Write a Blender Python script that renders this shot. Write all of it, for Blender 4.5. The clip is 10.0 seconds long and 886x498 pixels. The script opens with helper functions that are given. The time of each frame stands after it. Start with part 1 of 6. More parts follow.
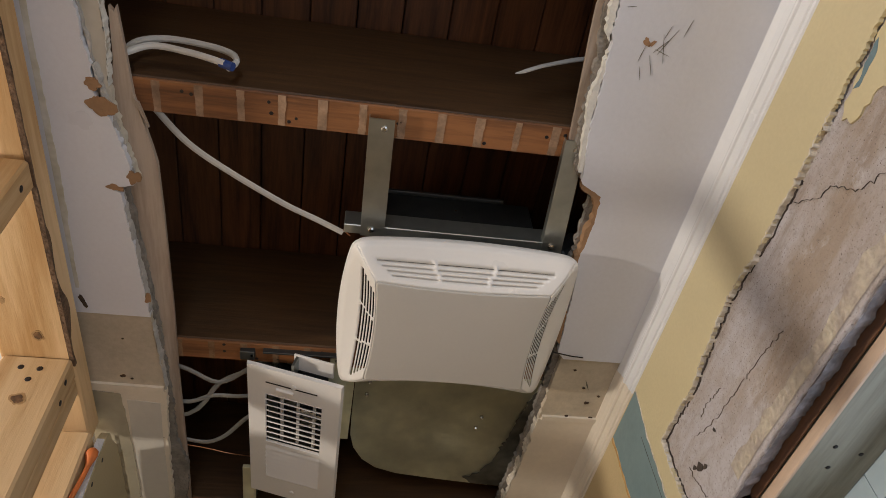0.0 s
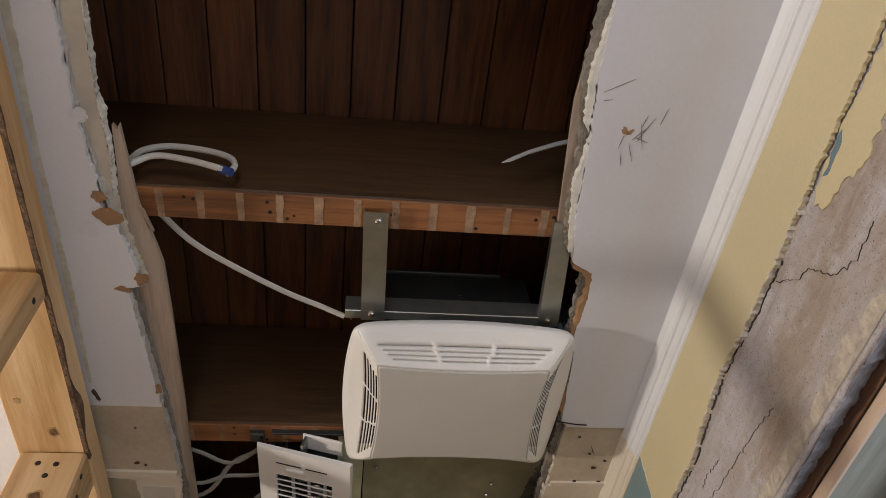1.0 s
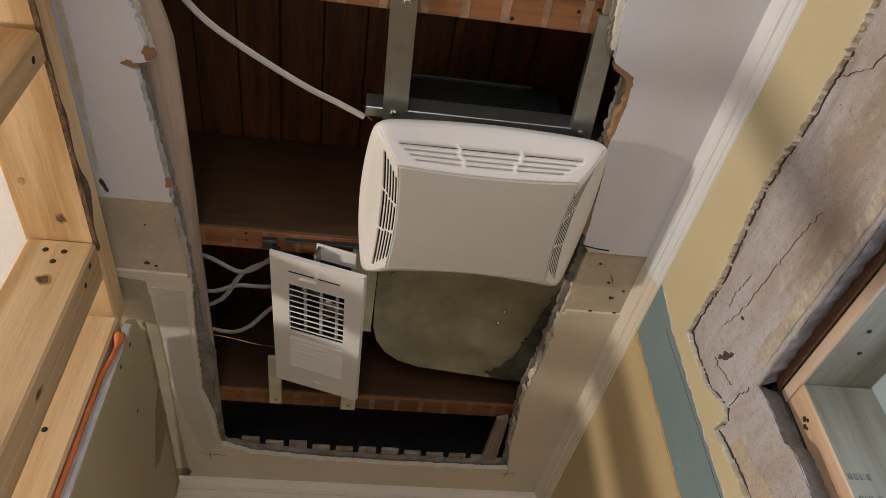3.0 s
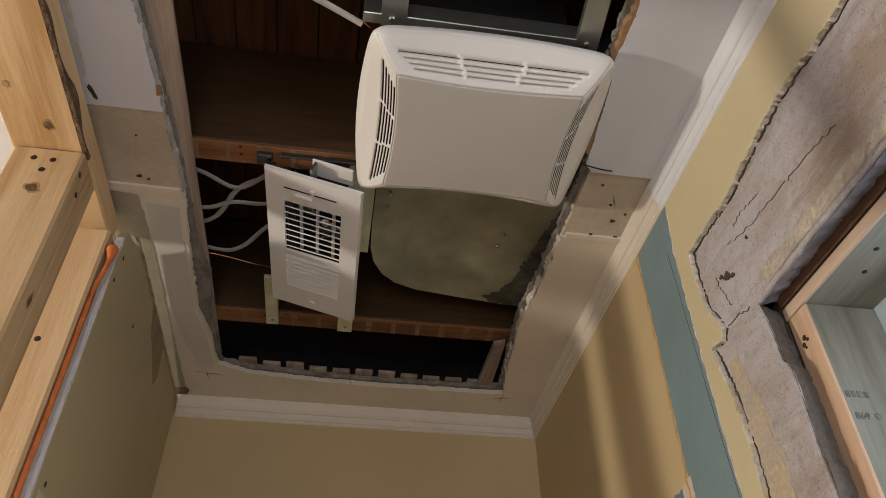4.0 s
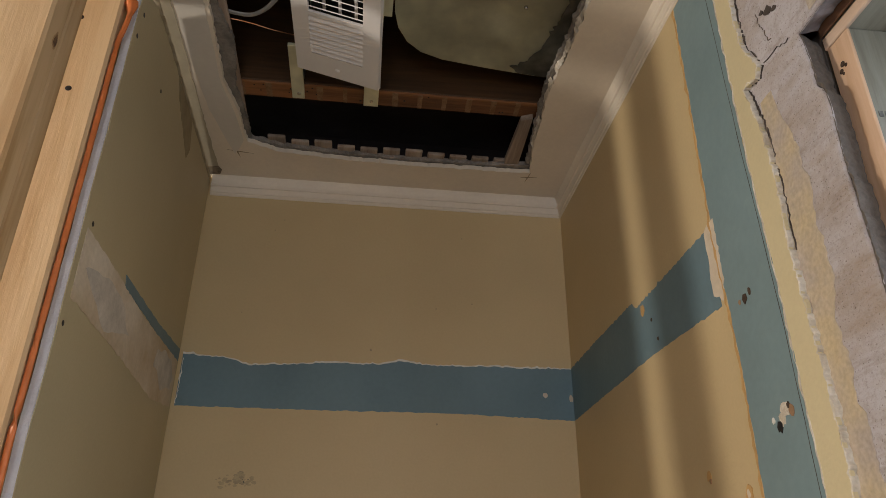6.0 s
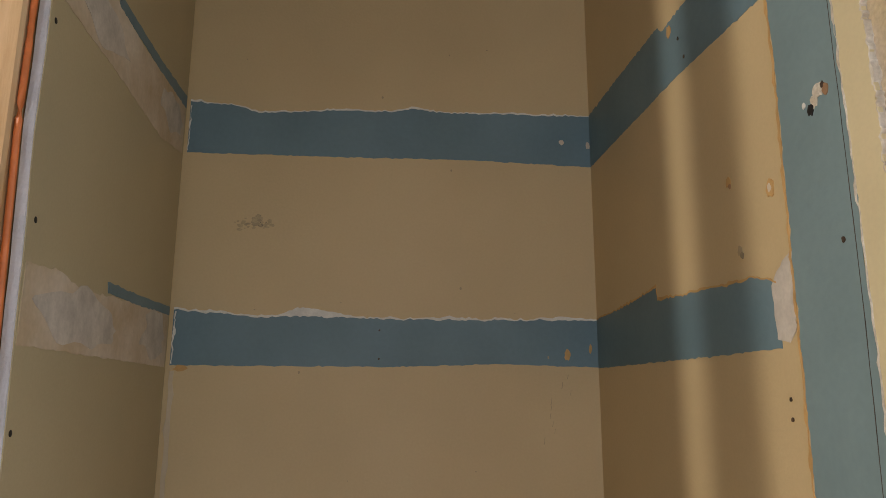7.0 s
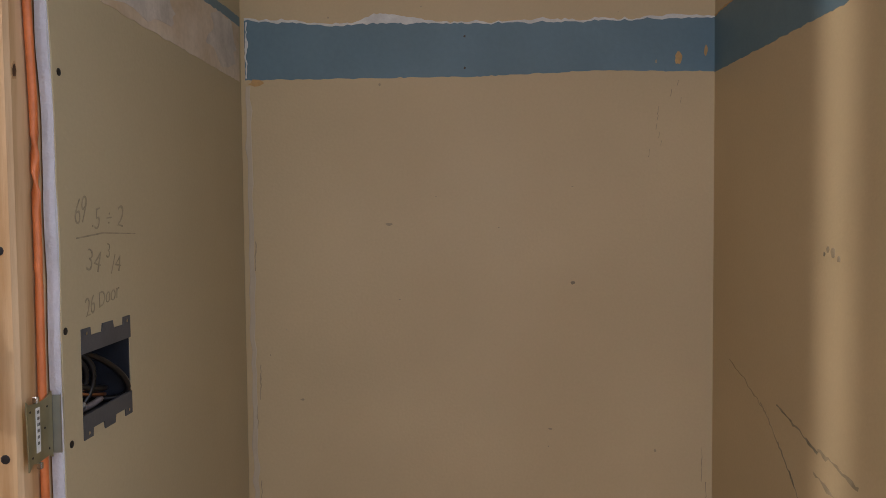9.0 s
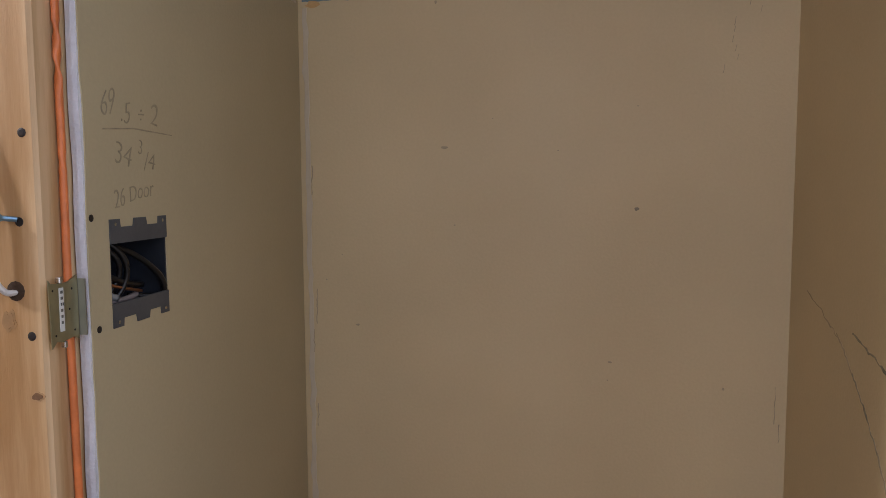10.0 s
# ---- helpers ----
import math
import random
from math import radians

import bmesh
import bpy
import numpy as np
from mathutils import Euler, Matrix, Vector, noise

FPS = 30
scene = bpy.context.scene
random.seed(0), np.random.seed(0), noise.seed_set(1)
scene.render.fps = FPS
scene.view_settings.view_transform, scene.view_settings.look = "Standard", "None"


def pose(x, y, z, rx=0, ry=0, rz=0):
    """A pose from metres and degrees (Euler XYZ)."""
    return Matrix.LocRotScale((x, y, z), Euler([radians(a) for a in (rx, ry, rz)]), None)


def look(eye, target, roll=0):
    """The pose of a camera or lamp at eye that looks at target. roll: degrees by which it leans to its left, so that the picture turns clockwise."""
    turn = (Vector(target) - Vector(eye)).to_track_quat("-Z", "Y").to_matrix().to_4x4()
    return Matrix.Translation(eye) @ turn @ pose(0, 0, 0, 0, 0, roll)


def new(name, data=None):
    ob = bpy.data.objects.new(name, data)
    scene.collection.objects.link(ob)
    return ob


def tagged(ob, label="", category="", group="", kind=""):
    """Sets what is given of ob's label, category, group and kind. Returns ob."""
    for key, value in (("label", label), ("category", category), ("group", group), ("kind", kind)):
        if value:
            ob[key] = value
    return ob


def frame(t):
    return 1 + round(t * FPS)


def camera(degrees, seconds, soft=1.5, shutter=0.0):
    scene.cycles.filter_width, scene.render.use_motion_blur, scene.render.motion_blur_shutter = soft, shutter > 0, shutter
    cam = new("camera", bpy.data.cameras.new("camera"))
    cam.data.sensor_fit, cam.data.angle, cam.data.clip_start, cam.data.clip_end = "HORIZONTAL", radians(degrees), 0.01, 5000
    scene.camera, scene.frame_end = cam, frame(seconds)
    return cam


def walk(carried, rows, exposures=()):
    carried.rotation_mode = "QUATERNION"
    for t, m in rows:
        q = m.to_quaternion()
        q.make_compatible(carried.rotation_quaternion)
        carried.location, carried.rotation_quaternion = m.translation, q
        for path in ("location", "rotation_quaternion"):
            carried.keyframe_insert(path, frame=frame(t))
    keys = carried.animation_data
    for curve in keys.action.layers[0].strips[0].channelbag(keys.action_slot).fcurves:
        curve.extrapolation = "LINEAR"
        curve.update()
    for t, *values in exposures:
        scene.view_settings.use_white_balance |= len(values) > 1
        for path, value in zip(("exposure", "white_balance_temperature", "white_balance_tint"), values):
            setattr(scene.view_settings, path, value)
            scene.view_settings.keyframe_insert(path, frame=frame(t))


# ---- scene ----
cam = camera(62.1, 10.0, soft=0.8)
PATH = [
    (0, (-0.068, 0.141, 1.677), (0.207, 1.358, 3.24), -4.8),
    (0.5, (-0.056, 0.079, 1.692), (0.184, 1.228, 3.312), -6.1),
    (0.8, (-0.055, 0.071, 1.692), (0.180, 1.203, 3.329), -6.4),
    (1, (-0.055, 0.069, 1.691), (0.179, 1.218, 3.312), -6.5),
    (1.5, (-0.056, 0.114, 1.687), (0.186, 1.33, 3.257), -5.7),
    (2, (-0.06, 0.153, 1.678), (0.176, 1.441, 3.19), -4.3),
    (2.5, (-0.065, 0.171, 1.671), (0.167, 1.517, 3.132), -2.8),
    (2.7, (-0.064, 0.177, 1.669), (0.165, 1.54, 3.115), -2.3),
    (4, (-0.052, 0.222, 1.659), (0.19, 1.726, 2.955), -0.6),
    (4.5, (-0.057, 0.232, 1.65), (0.181, 1.786, 2.886), -0.1),
    (5, (-0.056, 0.239, 1.631), (0.172, 1.851, 2.793), 0.4),
    (5.2, (-0.056, 0.243, 1.622), (0.17, 1.879, 2.751), 0.5),
    (6.3, (-0.039, 0.293, 1.552), (0.159, 2.126, 2.326), 0.6),
    (6.5, (-0.037, 0.307, 1.534), (0.158, 2.181, 2.207), 0.7),
    (7, (-0.038, 0.345, 1.468), (0.155, 2.290, 1.891), 0.25),
    (7.5, (-0.035, 0.391, 1.414), (0.139, 2.368, 1.650), -0.15),
    (8, (-0.034, 0.407, 1.386), (0.085, 2.402, 1.461), -0.4),
    (8.5, (-0.033, 0.44, 1.354), (0.007, 2.439, 1.343), -0.5),
    (9, (-0.018, 0.467, 1.308), (-0.084, 2.464, 1.222), -0.5),
    (9.5, (0.043, 0.486, 1.286), (-0.167, 2.47, 1.151), -0.4),
    (10, (0.053, 0.504, 1.236), (-0.284, 2.468, 1.063), -0.3),
]
EXPOSURES = [(0, 0.04, 6340, 12), (0.8, -0.06, 6230, 13), (1.6, 0.03, 6340, 12), (2.7, 0.05, 6360, 12), (5, -0.03, 6330, 12), (7, 0.0, 6250, 12), (8.5, 0.07, 5900, 18), (10, 0.20, 5560, 17)]
walk(cam, [(t, look(eye, target, roll)) for t, eye, target, roll in PATH], EXPOSURES)

# ---- plan: ceiling, joists, subfloor, closet walls ----
C, J, F = 2.444, 2.475, 2.705
XL, XR, BACK = -0.39, 0.39, 1.70

# ---- light ----
world = bpy.data.worlds.new("world")
scene.world = world
world.use_nodes = True
wn = world.node_tree.nodes
sky = wn.new("ShaderNodeTexSky")
sky.sky_type = "NISHITA"
sky.sun_disc = False
sky.sun_elevation, sky.sun_rotation = radians(35), radians(120)
wn["Background"].inputs["Strength"].default_value = 0.1
world.node_tree.links.new(sky.outputs[0], wn["Background"].inputs["Color"])


def lamp(name, kind, m, energy, color, **settings):
    data = bpy.data.lights.new(name, kind)
    data.energy, data.color = energy, color
    for key, value in settings.items():
        if key == "radius":
            data.shadow_soft_size = value
        elif key == "wide":
            data.shape, data.size, data.size_y = "RECTANGLE", *value
    ob = new(name, data)
    ob.matrix_world = m
    return ob


work_light = lamp("work_light", "POINT", pose(-1.6, 0.68, 2.0), 59, (1.0, 0.89, 0.74), radius=0.045)
window_light = lamp("window_light", "AREA", look((0.60, 0.32, 1.55), (-1.0, 0.32, 1.25)), 4.5, (0.80, 0.89, 1.0), wide=(0.85, 1.1))
# soft fill added behind the camera; no opening stands there
fill_light = lamp("fill_light", "AREA", look((-0.6, -2.1, 1.3), (-0.4, 1.0, 1.5)), 36, (0.85, 0.92, 1.0), wide=(1.0, 1.9))


# ---- materials ----
def mat(name, base, rough=0.6, metal=0.0, spots=0.12, scale=6.0, grain=90.0, bump=0.15, tint=None, stretch=(1, 1, 1), rand=0.0, coat=0.0, depth=0.002):
    """Principled surface with blotches at one scale, grain at a finer one and fine relief."""
    m = bpy.data.materials.new(name)
    m.use_nodes = True
    n, ln = m.node_tree.nodes, m.node_tree.links
    b = n["Principled BSDF"]
    b.inputs["Metallic"].default_value = metal
    b.inputs["Coat Weight"].default_value = coat
    co = n.new("ShaderNodeNewGeometry")
    mp = n.new("ShaderNodeMapping")
    mp.inputs["Scale"].default_value = stretch
    ln.new(co.outputs["Position"], mp.inputs["Vector"])
    big, fine = n.new("ShaderNodeTexNoise"), n.new("ShaderNodeTexNoise")
    for tex, sc, det in ((big, scale, 5), (fine, grain, 4)):
        tex.inputs["Scale"].default_value, tex.inputs["Detail"].default_value = sc, det
        ln.new(mp.outputs[0], tex.inputs["Vector"])
    ramp = n.new("ShaderNodeMapRange")
    ramp.inputs["From Min"].default_value, ramp.inputs["From Max"].default_value = 0.32, 0.68
    ln.new(big.outputs["Fac"], ramp.inputs["Value"])
    mix = n.new("ShaderNodeMix")
    mix.data_type = "RGBA"
    tint = tint or tuple(c * (1 - 2 * spots) for c in base)
    mix.inputs[6].default_value, mix.inputs[7].default_value = (*base, 1), (*tint, 1)
    ln.new(ramp.outputs[0], mix.inputs[0])
    hsv = n.new("ShaderNodeHueSaturation")
    val = n.new("ShaderNodeMath")
    val.operation = "MULTIPLY_ADD"
    ln.new(fine.outputs["Fac"], val.inputs[0])
    val.inputs[1].default_value, val.inputs[2].default_value = spots * 2.2, 1 - spots * 1.1
    if rand:
        info = n.new("ShaderNodeObjectInfo")
        add = n.new("ShaderNodeMath")
        add.operation = "MULTIPLY_ADD"
        ln.new(info.outputs["Random"], add.inputs[0])
        add.inputs[1].default_value = rand
        ln.new(val.outputs[0], add.inputs[2])
        sub = n.new("ShaderNodeMath")
        sub.operation = "SUBTRACT"
        ln.new(add.outputs[0], sub.inputs[0])
        sub.inputs[1].default_value = rand / 2
        ln.new(sub.outputs[0], hsv.inputs["Value"])
    else:
        ln.new(val.outputs[0], hsv.inputs["Value"])
    ln.new(mix.outputs[2], hsv.inputs["Color"])
    ln.new(hsv.outputs[0], b.inputs["Base Color"])
    rr = n.new("ShaderNodeMapRange")
    rr.inputs["To Min"].default_value, rr.inputs["To Max"].default_value = max(0.03, rough - 0.1), min(1, rough + 0.1)
    ln.new(big.outputs["Fac"], rr.inputs["Value"])
    ln.new(rr.outputs[0], b.inputs["Roughness"])
    bp = n.new("ShaderNodeBump")
    bp.inputs["Strength"].default_value, bp.inputs["Distance"].default_value = bump, depth
    ln.new(fine.outputs["Fac"], bp.inputs["Height"])
    ln.new(bp.outputs[0], b.inputs["Normal"])
    return m


def wood(name, light, dark, along="z", rings=26.0, rough=0.6, knots=True, rand=0.25, warp=0.6):
    """Sawn softwood: long streaks of early and late wood along one axis, and a few knots."""
    m = bpy.data.materials.new(name)
    m.use_nodes = True
    n, ln = m.node_tree.nodes, m.node_tree.links
    b = n["Principled BSDF"]
    co, mp = n.new("ShaderNodeNewGeometry"), n.new("ShaderNodeMapping")
    info = n.new("ShaderNodeObjectInfo")
    off = n.new("ShaderNodeVectorMath")
    off.operation = "ADD"
    comb = n.new("ShaderNodeCombineXYZ")
    mul = n.new("ShaderNodeMath")
    mul.operation = "MULTIPLY"
    mul.inputs[1].default_value = 3.7
    ln.new(info.outputs["Random"], mul.inputs[0])
    for k in range(3):
        ln.new(mul.outputs[0], comb.inputs[k])
    ln.new(co.outputs["Position"], off.inputs[0])
    ln.new(comb.outputs[0], off.inputs[1])
    ln.new(off.outputs[0], mp.inputs["Vector"])
    mp.inputs["Scale"].default_value = [0.07 if a == along else 1.0 for a in "xyz"]
    warpn = n.new("ShaderNodeTexNoise")
    warpn.inputs["Scale"].default_value = 7.0
    ln.new(mp.outputs[0], warpn.inputs["Vector"])
    streak = n.new("ShaderNodeTexNoise")
    streak.inputs["Scale"].default_value, streak.inputs["Detail"].default_value, streak.inputs["Roughness"].default_value = rings * 6, 8, 0.65
    ln.new(mp.outputs[0], streak.inputs["Vector"])
    wave = n.new("ShaderNodeMath")
    wave.operation = "MULTIPLY"
    wave.inputs[1].default_value = rings * 2.6
    ln.new(warpn.outputs["Fac"], wave.inputs[0])
    sn = n.new("ShaderNodeMath")
    sn.operation = "SINE"
    ln.new(wave.outputs[0], sn.inputs[0])
    fac = n.new("ShaderNodeMath")
    fac.operation = "MULTIPLY_ADD"
    ln.new(sn.outputs[0], fac.inputs[0])
    fac.inputs[1].default_value = 0.30 * warp
    ln.new(streak.outputs["Fac"], fac.inputs[2])
    mr = n.new("ShaderNodeMapRange")
    mr.inputs["From Min"].default_value, mr.inputs["From Max"].default_value = 0.28, 0.78
    ln.new(fac.outputs[0], mr.inputs["Value"])
    mix = n.new("ShaderNodeMix")
    mix.data_type = "RGBA"
    mix.inputs[6].default_value, mix.inputs[7].default_value = (*light, 1), (*dark, 1)
    ln.new(mr.outputs[0], mix.inputs[0])
    out = mix.outputs[2]
    if knots:
        vor, vm = n.new("ShaderNodeTexVoronoi"), n.new("ShaderNodeMapping")
        vm.inputs["Scale"].default_value = [0.55 if a == along else 1.0 for a in "xyz"]
        ln.new(off.outputs[0], vm.inputs["Vector"])
        ln.new(vm.outputs[0], vor.inputs["Vector"])
        vor.inputs["Scale"].default_value = 9.0
        kr = n.new("ShaderNodeMapRange")
        kr.inputs["From Min"].default_value, kr.inputs["From Max"].default_value = 0.13, 0.06
        ln.new(vor.outputs["Distance"], kr.inputs["Value"])
        km = n.new("ShaderNodeMix")
        km.data_type = "RGBA"
        ln.new(kr.outputs[0], km.inputs[0])
        ln.new(out, km.inputs[6])
        km.inputs[7].default_value = (dark[0] * 0.5, dark[1] * 0.4, dark[2] * 0.35, 1)
        out = km.outputs[2]
    hsv = n.new("ShaderNodeHueSaturation")
    vr = n.new("ShaderNodeMapRange")
    vr.inputs["To Min"].default_value, vr.inputs["To Max"].default_value = 1 - rand / 2, 1 + rand / 2
    ln.new(info.outputs["Random"], vr.inputs["Value"])
    ln.new(vr.outputs[0], hsv.inputs["Value"])
    ln.new(out, hsv.inputs["Color"])
    ln.new(hsv.outputs[0], b.inputs["Base Color"])
    b.inputs["Roughness"].default_value = rough
    bp = n.new("ShaderNodeBump")
    bp.inputs["Strength"].default_value, bp.inputs["Distance"].default_value = 0.4, 0.002
    ln.new(streak.outputs["Fac"], bp.inputs["Height"])
    ln.new(bp.outputs[0], b.inputs["Normal"])
    return m


WHITE = mat("ceiling_paint", (0.70, 0.71, 0.77), 0.5, spots=0.04, scale=4, grain=160, bump=0.12)
CREAM = mat("closet_ceiling_paint", (0.76, 0.68, 0.565), 0.5, spots=0.06, scale=5, grain=120, bump=0.15)
TAN = mat("bare_tan_plaster", (0.59, 0.51, 0.395), 0.75, spots=0.14, scale=9, grain=140, bump=0.3)
LIGHTYELLOW = mat("light_yellow_wall_paint", (0.66, 0.57, 0.35), 0.5, spots=0.05, scale=3, grain=220, bump=0.15)
YELLOW = mat("yellow_wall_paint", (0.59, 0.455, 0.25), 0.55, spots=0.05, scale=3, grain=220, bump=0.15)
OLIVE = mat("olive_yellow_wall_paint", (0.49, 0.41, 0.248), 0.55, spots=0.05, scale=3, grain=220, bump=0.15)
TEAL = mat("old_teal_paint", (0.145, 0.23, 0.27), 0.55, spots=0.08, scale=7, grain=110, bump=0.2)
GREEN = mat("old_sage_paint", (0.20, 0.285, 0.30), 0.55, spots=0.07, scale=7, grain=110, bump=0.2)
PALE = mat("scraped_wall_compound", (0.66, 0.58, 0.47), 0.8, spots=0.14, scale=9, grain=120, bump=0.3, tint=(0.50, 0.385, 0.245))
PALEWHITE = mat("scraped_white_paint", (0.62, 0.565, 0.49), 0.8, spots=0.14, scale=30, grain=200, bump=0.4)
CHIP = mat("torn_white_paint_edge", (0.78, 0.76, 0.70), 0.8, spots=0.10, scale=40, grain=300, bump=0.5)
ORANGE_EDGE = mat("ochre_paint_edge", (0.60, 0.36, 0.13), 0.7, spots=0.12, scale=30, grain=200, bump=0.4)
FLAKE = mat("flaking_cream_edge", (0.50, 0.43, 0.33), 0.85, spots=0.3, scale=60, grain=260, bump=0.8, tint=(0.72, 0.68, 0.60))
MORTAR = mat("rough_brown_mortar", (0.15, 0.132, 0.115), 0.97, spots=0.35, scale=45, grain=170, bump=1.0, depth=0.004, tint=(0.15, 0.13, 0.11))
RUSTY = wood("rusty_brown_lath", (0.20, 0.095, 0.045), (0.085, 0.042, 0.024), "y", 26, rough=0.9, knots=False)
RIMGREY = mat("broken_lavender_plaster", (0.34, 0.325, 0.345), 0.95, spots=0.3, scale=30, grain=200, bump=0.6)
TORN_GREY = mat("torn_grey_gypsum", (0.52, 0.49, 0.455), 0.95, spots=0.15, scale=40, grain=250, bump=0.6)
GYPSUM = mat("gypsum_core", (0.76, 0.76, 0.80), 0.9, spots=0.08, scale=30, grain=300, bump=0.6)
PAPER = mat("torn_brown_paper", (0.36, 0.21, 0.11), 0.85, spots=0.12, scale=30, grain=200, bump=0.4)
OLDPLASTER = mat("broken_grey_plaster", (0.31, 0.28, 0.245), 0.95, spots=0.24, scale=35, grain=220, bump=0.9, depth=0.004)
TRIM = mat("glossy_white_trim_paint", (0.77, 0.78, 0.80), 0.25, spots=0.03, scale=6, grain=90, bump=0.08)
PINE = wood("fresh_pine", (0.65, 0.455, 0.25), (0.44, 0.26, 0.105), "z", 16, knots=False, warp=0.8)
PINE_Y = wood("fresh_pine_plate", (0.65, 0.455, 0.25), (0.44, 0.26, 0.105), "y", 16, knots=False, warp=0.8)
CASING = wood("pale_pine_casing", (0.72, 0.50, 0.34), (0.57, 0.36, 0.21), "z", 22, knots=False)
CASING_Y = wood("pale_pine_head_casing", (0.74, 0.57, 0.44), (0.60, 0.43, 0.30), "y", 22, knots=False)
# Same pine as the casing, greyed to hold the reveal's cool shade
SHADEPINE = wood("pine_in_grey_shade", (0.33, 0.33, 0.27), (0.20, 0.19, 0.145), "z", 20, knots=False)
SHADEPINE_Y = wood("pine_head_in_grey_shade", (0.33, 0.33, 0.27), (0.20, 0.19, 0.145), "y", 20, knots=False)
JOISTFACE = wood("reddish_joist_underside", (0.27, 0.112, 0.038), (0.10, 0.038, 0.013), "x", 24, rand=0.2, knots=False)
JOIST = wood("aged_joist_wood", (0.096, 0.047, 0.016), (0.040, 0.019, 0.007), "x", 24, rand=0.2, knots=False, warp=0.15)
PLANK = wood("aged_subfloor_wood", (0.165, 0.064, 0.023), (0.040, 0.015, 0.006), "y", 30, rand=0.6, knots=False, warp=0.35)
LATH = wood("dusty_lath_wood", (0.40, 0.325, 0.26), (0.24, 0.18, 0.135), "y", 26, rough=0.9, knots=False, rand=0.4)
LIME = mat("lime_residue", (0.37, 0.235, 0.145), 0.95, spots=0.22, scale=60, grain=260, bump=0.5)
FAINT_LIME = mat("faint_lime_residue", (0.26, 0.165, 0.09), 0.95, spots=0.3, scale=60, grain=260, bump=0.5, tint=(0.19, 0.10, 0.045))
BARK = mat("dark_bark_edge", (0.085, 0.05, 0.028), 0.95, spots=0.3, scale=40, grain=200, bump=0.9)
DARKGAP = mat("dark_rusty_wood", (0.19, 0.10, 0.052), 0.9, spots=0.25, scale=18, grain=120, bump=0.5, tint=(0.08, 0.048, 0.032))
ZINC = mat("galvanized_steel", (0.46, 0.47, 0.43), 0.36, metal=0.9, spots=0.12, scale=14, grain=70, bump=0.05)
SHEET = mat("dull_galvanized_duct", (0.84, 0.82, 0.58), 0.42, metal=0.08, spots=0.20, scale=7, grain=40, bump=0.06)
# Galvanized steel darkened so its colour holds the shade above the opening
SHADEDZINC = mat("shaded_fan_housing_steel", (0.10, 0.105, 0.105), 0.42, metal=0.8, spots=0.15, scale=10, grain=60, bump=0.06)
PLASTIC = mat("white_fan_plastic", (0.80, 0.78, 0.75), 0.3, spots=0.015, scale=5, grain=200, bump=0.04)
LENS = mat("frosted_lens_plastic", (0.54, 0.51, 0.465), 0.42, spots=0.02, scale=5, grain=260, bump=0.06)
ENAMEL = mat("white_register_enamel", (0.78, 0.76, 0.74), 0.35, spots=0.02, scale=6, grain=150, bump=0.05)
SLOT_SHADE = mat("slot_shade_black", (0.012, 0.011, 0.011), 0.7, spots=0.1)
# Near-black for added boards; stands in for the unlit void
VOID_DARK = mat("void_darkness", (0.038, 0.030, 0.032), 0.9, spots=0.2, scale=9, bump=0.3)
SCREW = mat("dark_screw_head", (0.05, 0.045, 0.045), 0.5, metal=0.7, spots=0.2)
STEEL = mat("bright_screw_steel", (0.62, 0.62, 0.60), 0.25, metal=1.0, spots=0.1)
CABLE_W = mat("white_cable_sheath", (0.66, 0.65, 0.62), 0.4, spots=0.06, scale=20, grain=200, bump=0.05)
CABLE_G = mat("grey_cable_sheath", (0.30, 0.295, 0.28), 0.45, spots=0.08, scale=20, grain=200, bump=0.05)
CABLE_O = mat("orange_cable_sheath", (0.72, 0.20, 0.05), 0.45, spots=0.12, scale=35, grain=200, bump=0.15)
BLUE = mat("blue_tape", (0.03, 0.07, 0.28), 0.5, spots=0.1)
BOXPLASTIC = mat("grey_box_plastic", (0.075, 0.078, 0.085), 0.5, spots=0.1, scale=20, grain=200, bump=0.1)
# Near-black navy: switch box inner faces, and the register's unlit inside
DARK_INSIDE = mat("dark_navy_inside", (0.022, 0.026, 0.036), 0.5, spots=0.1, scale=20, grain=200, bump=0.1)
COPPER = mat("copper_wire", (0.55, 0.25, 0.12), 0.35, metal=0.9, spots=0.1)
GREYWIRE = mat("dull_white_wire", (0.30, 0.25, 0.23), 0.5, spots=0.1)
BLACKWIRE = mat("black_wire", (0.008, 0.007, 0.007), 0.4, spots=0.1)
LABEL = mat("white_sticker", (0.72, 0.72, 0.68), 0.5, spots=0.05)
PLATE = mat("brassy_zinc_plate", (0.40, 0.38, 0.24), 0.38, metal=0.8, spots=0.12, scale=30)
NOTE = mat("faint_pencil", (0.365, 0.305, 0.195), 0.6, spots=0.15, scale=120)
PENCIL = mat("pencil_line", (0.13, 0.115, 0.08), 0.6, spots=0.1)
INK = mat("black_stamp_ink", (0.075, 0.075, 0.07), 0.6, spots=0.5, scale=160, tint=(0.2, 0.2, 0.17))
SMUDGE = mat("grey_smudge", (0.30, 0.245, 0.155), 0.7, spots=0.2, scale=60)
ROOMPAINT = mat("room_wall_paint", (0.60, 0.55, 0.45), 0.6, spots=0.06, scale=2)
FLOORWOOD = wood("worn_floor_boards", (0.34, 0.25, 0.17), (0.22, 0.15, 0.09), "y", 20, rand=0.4, knots=False)


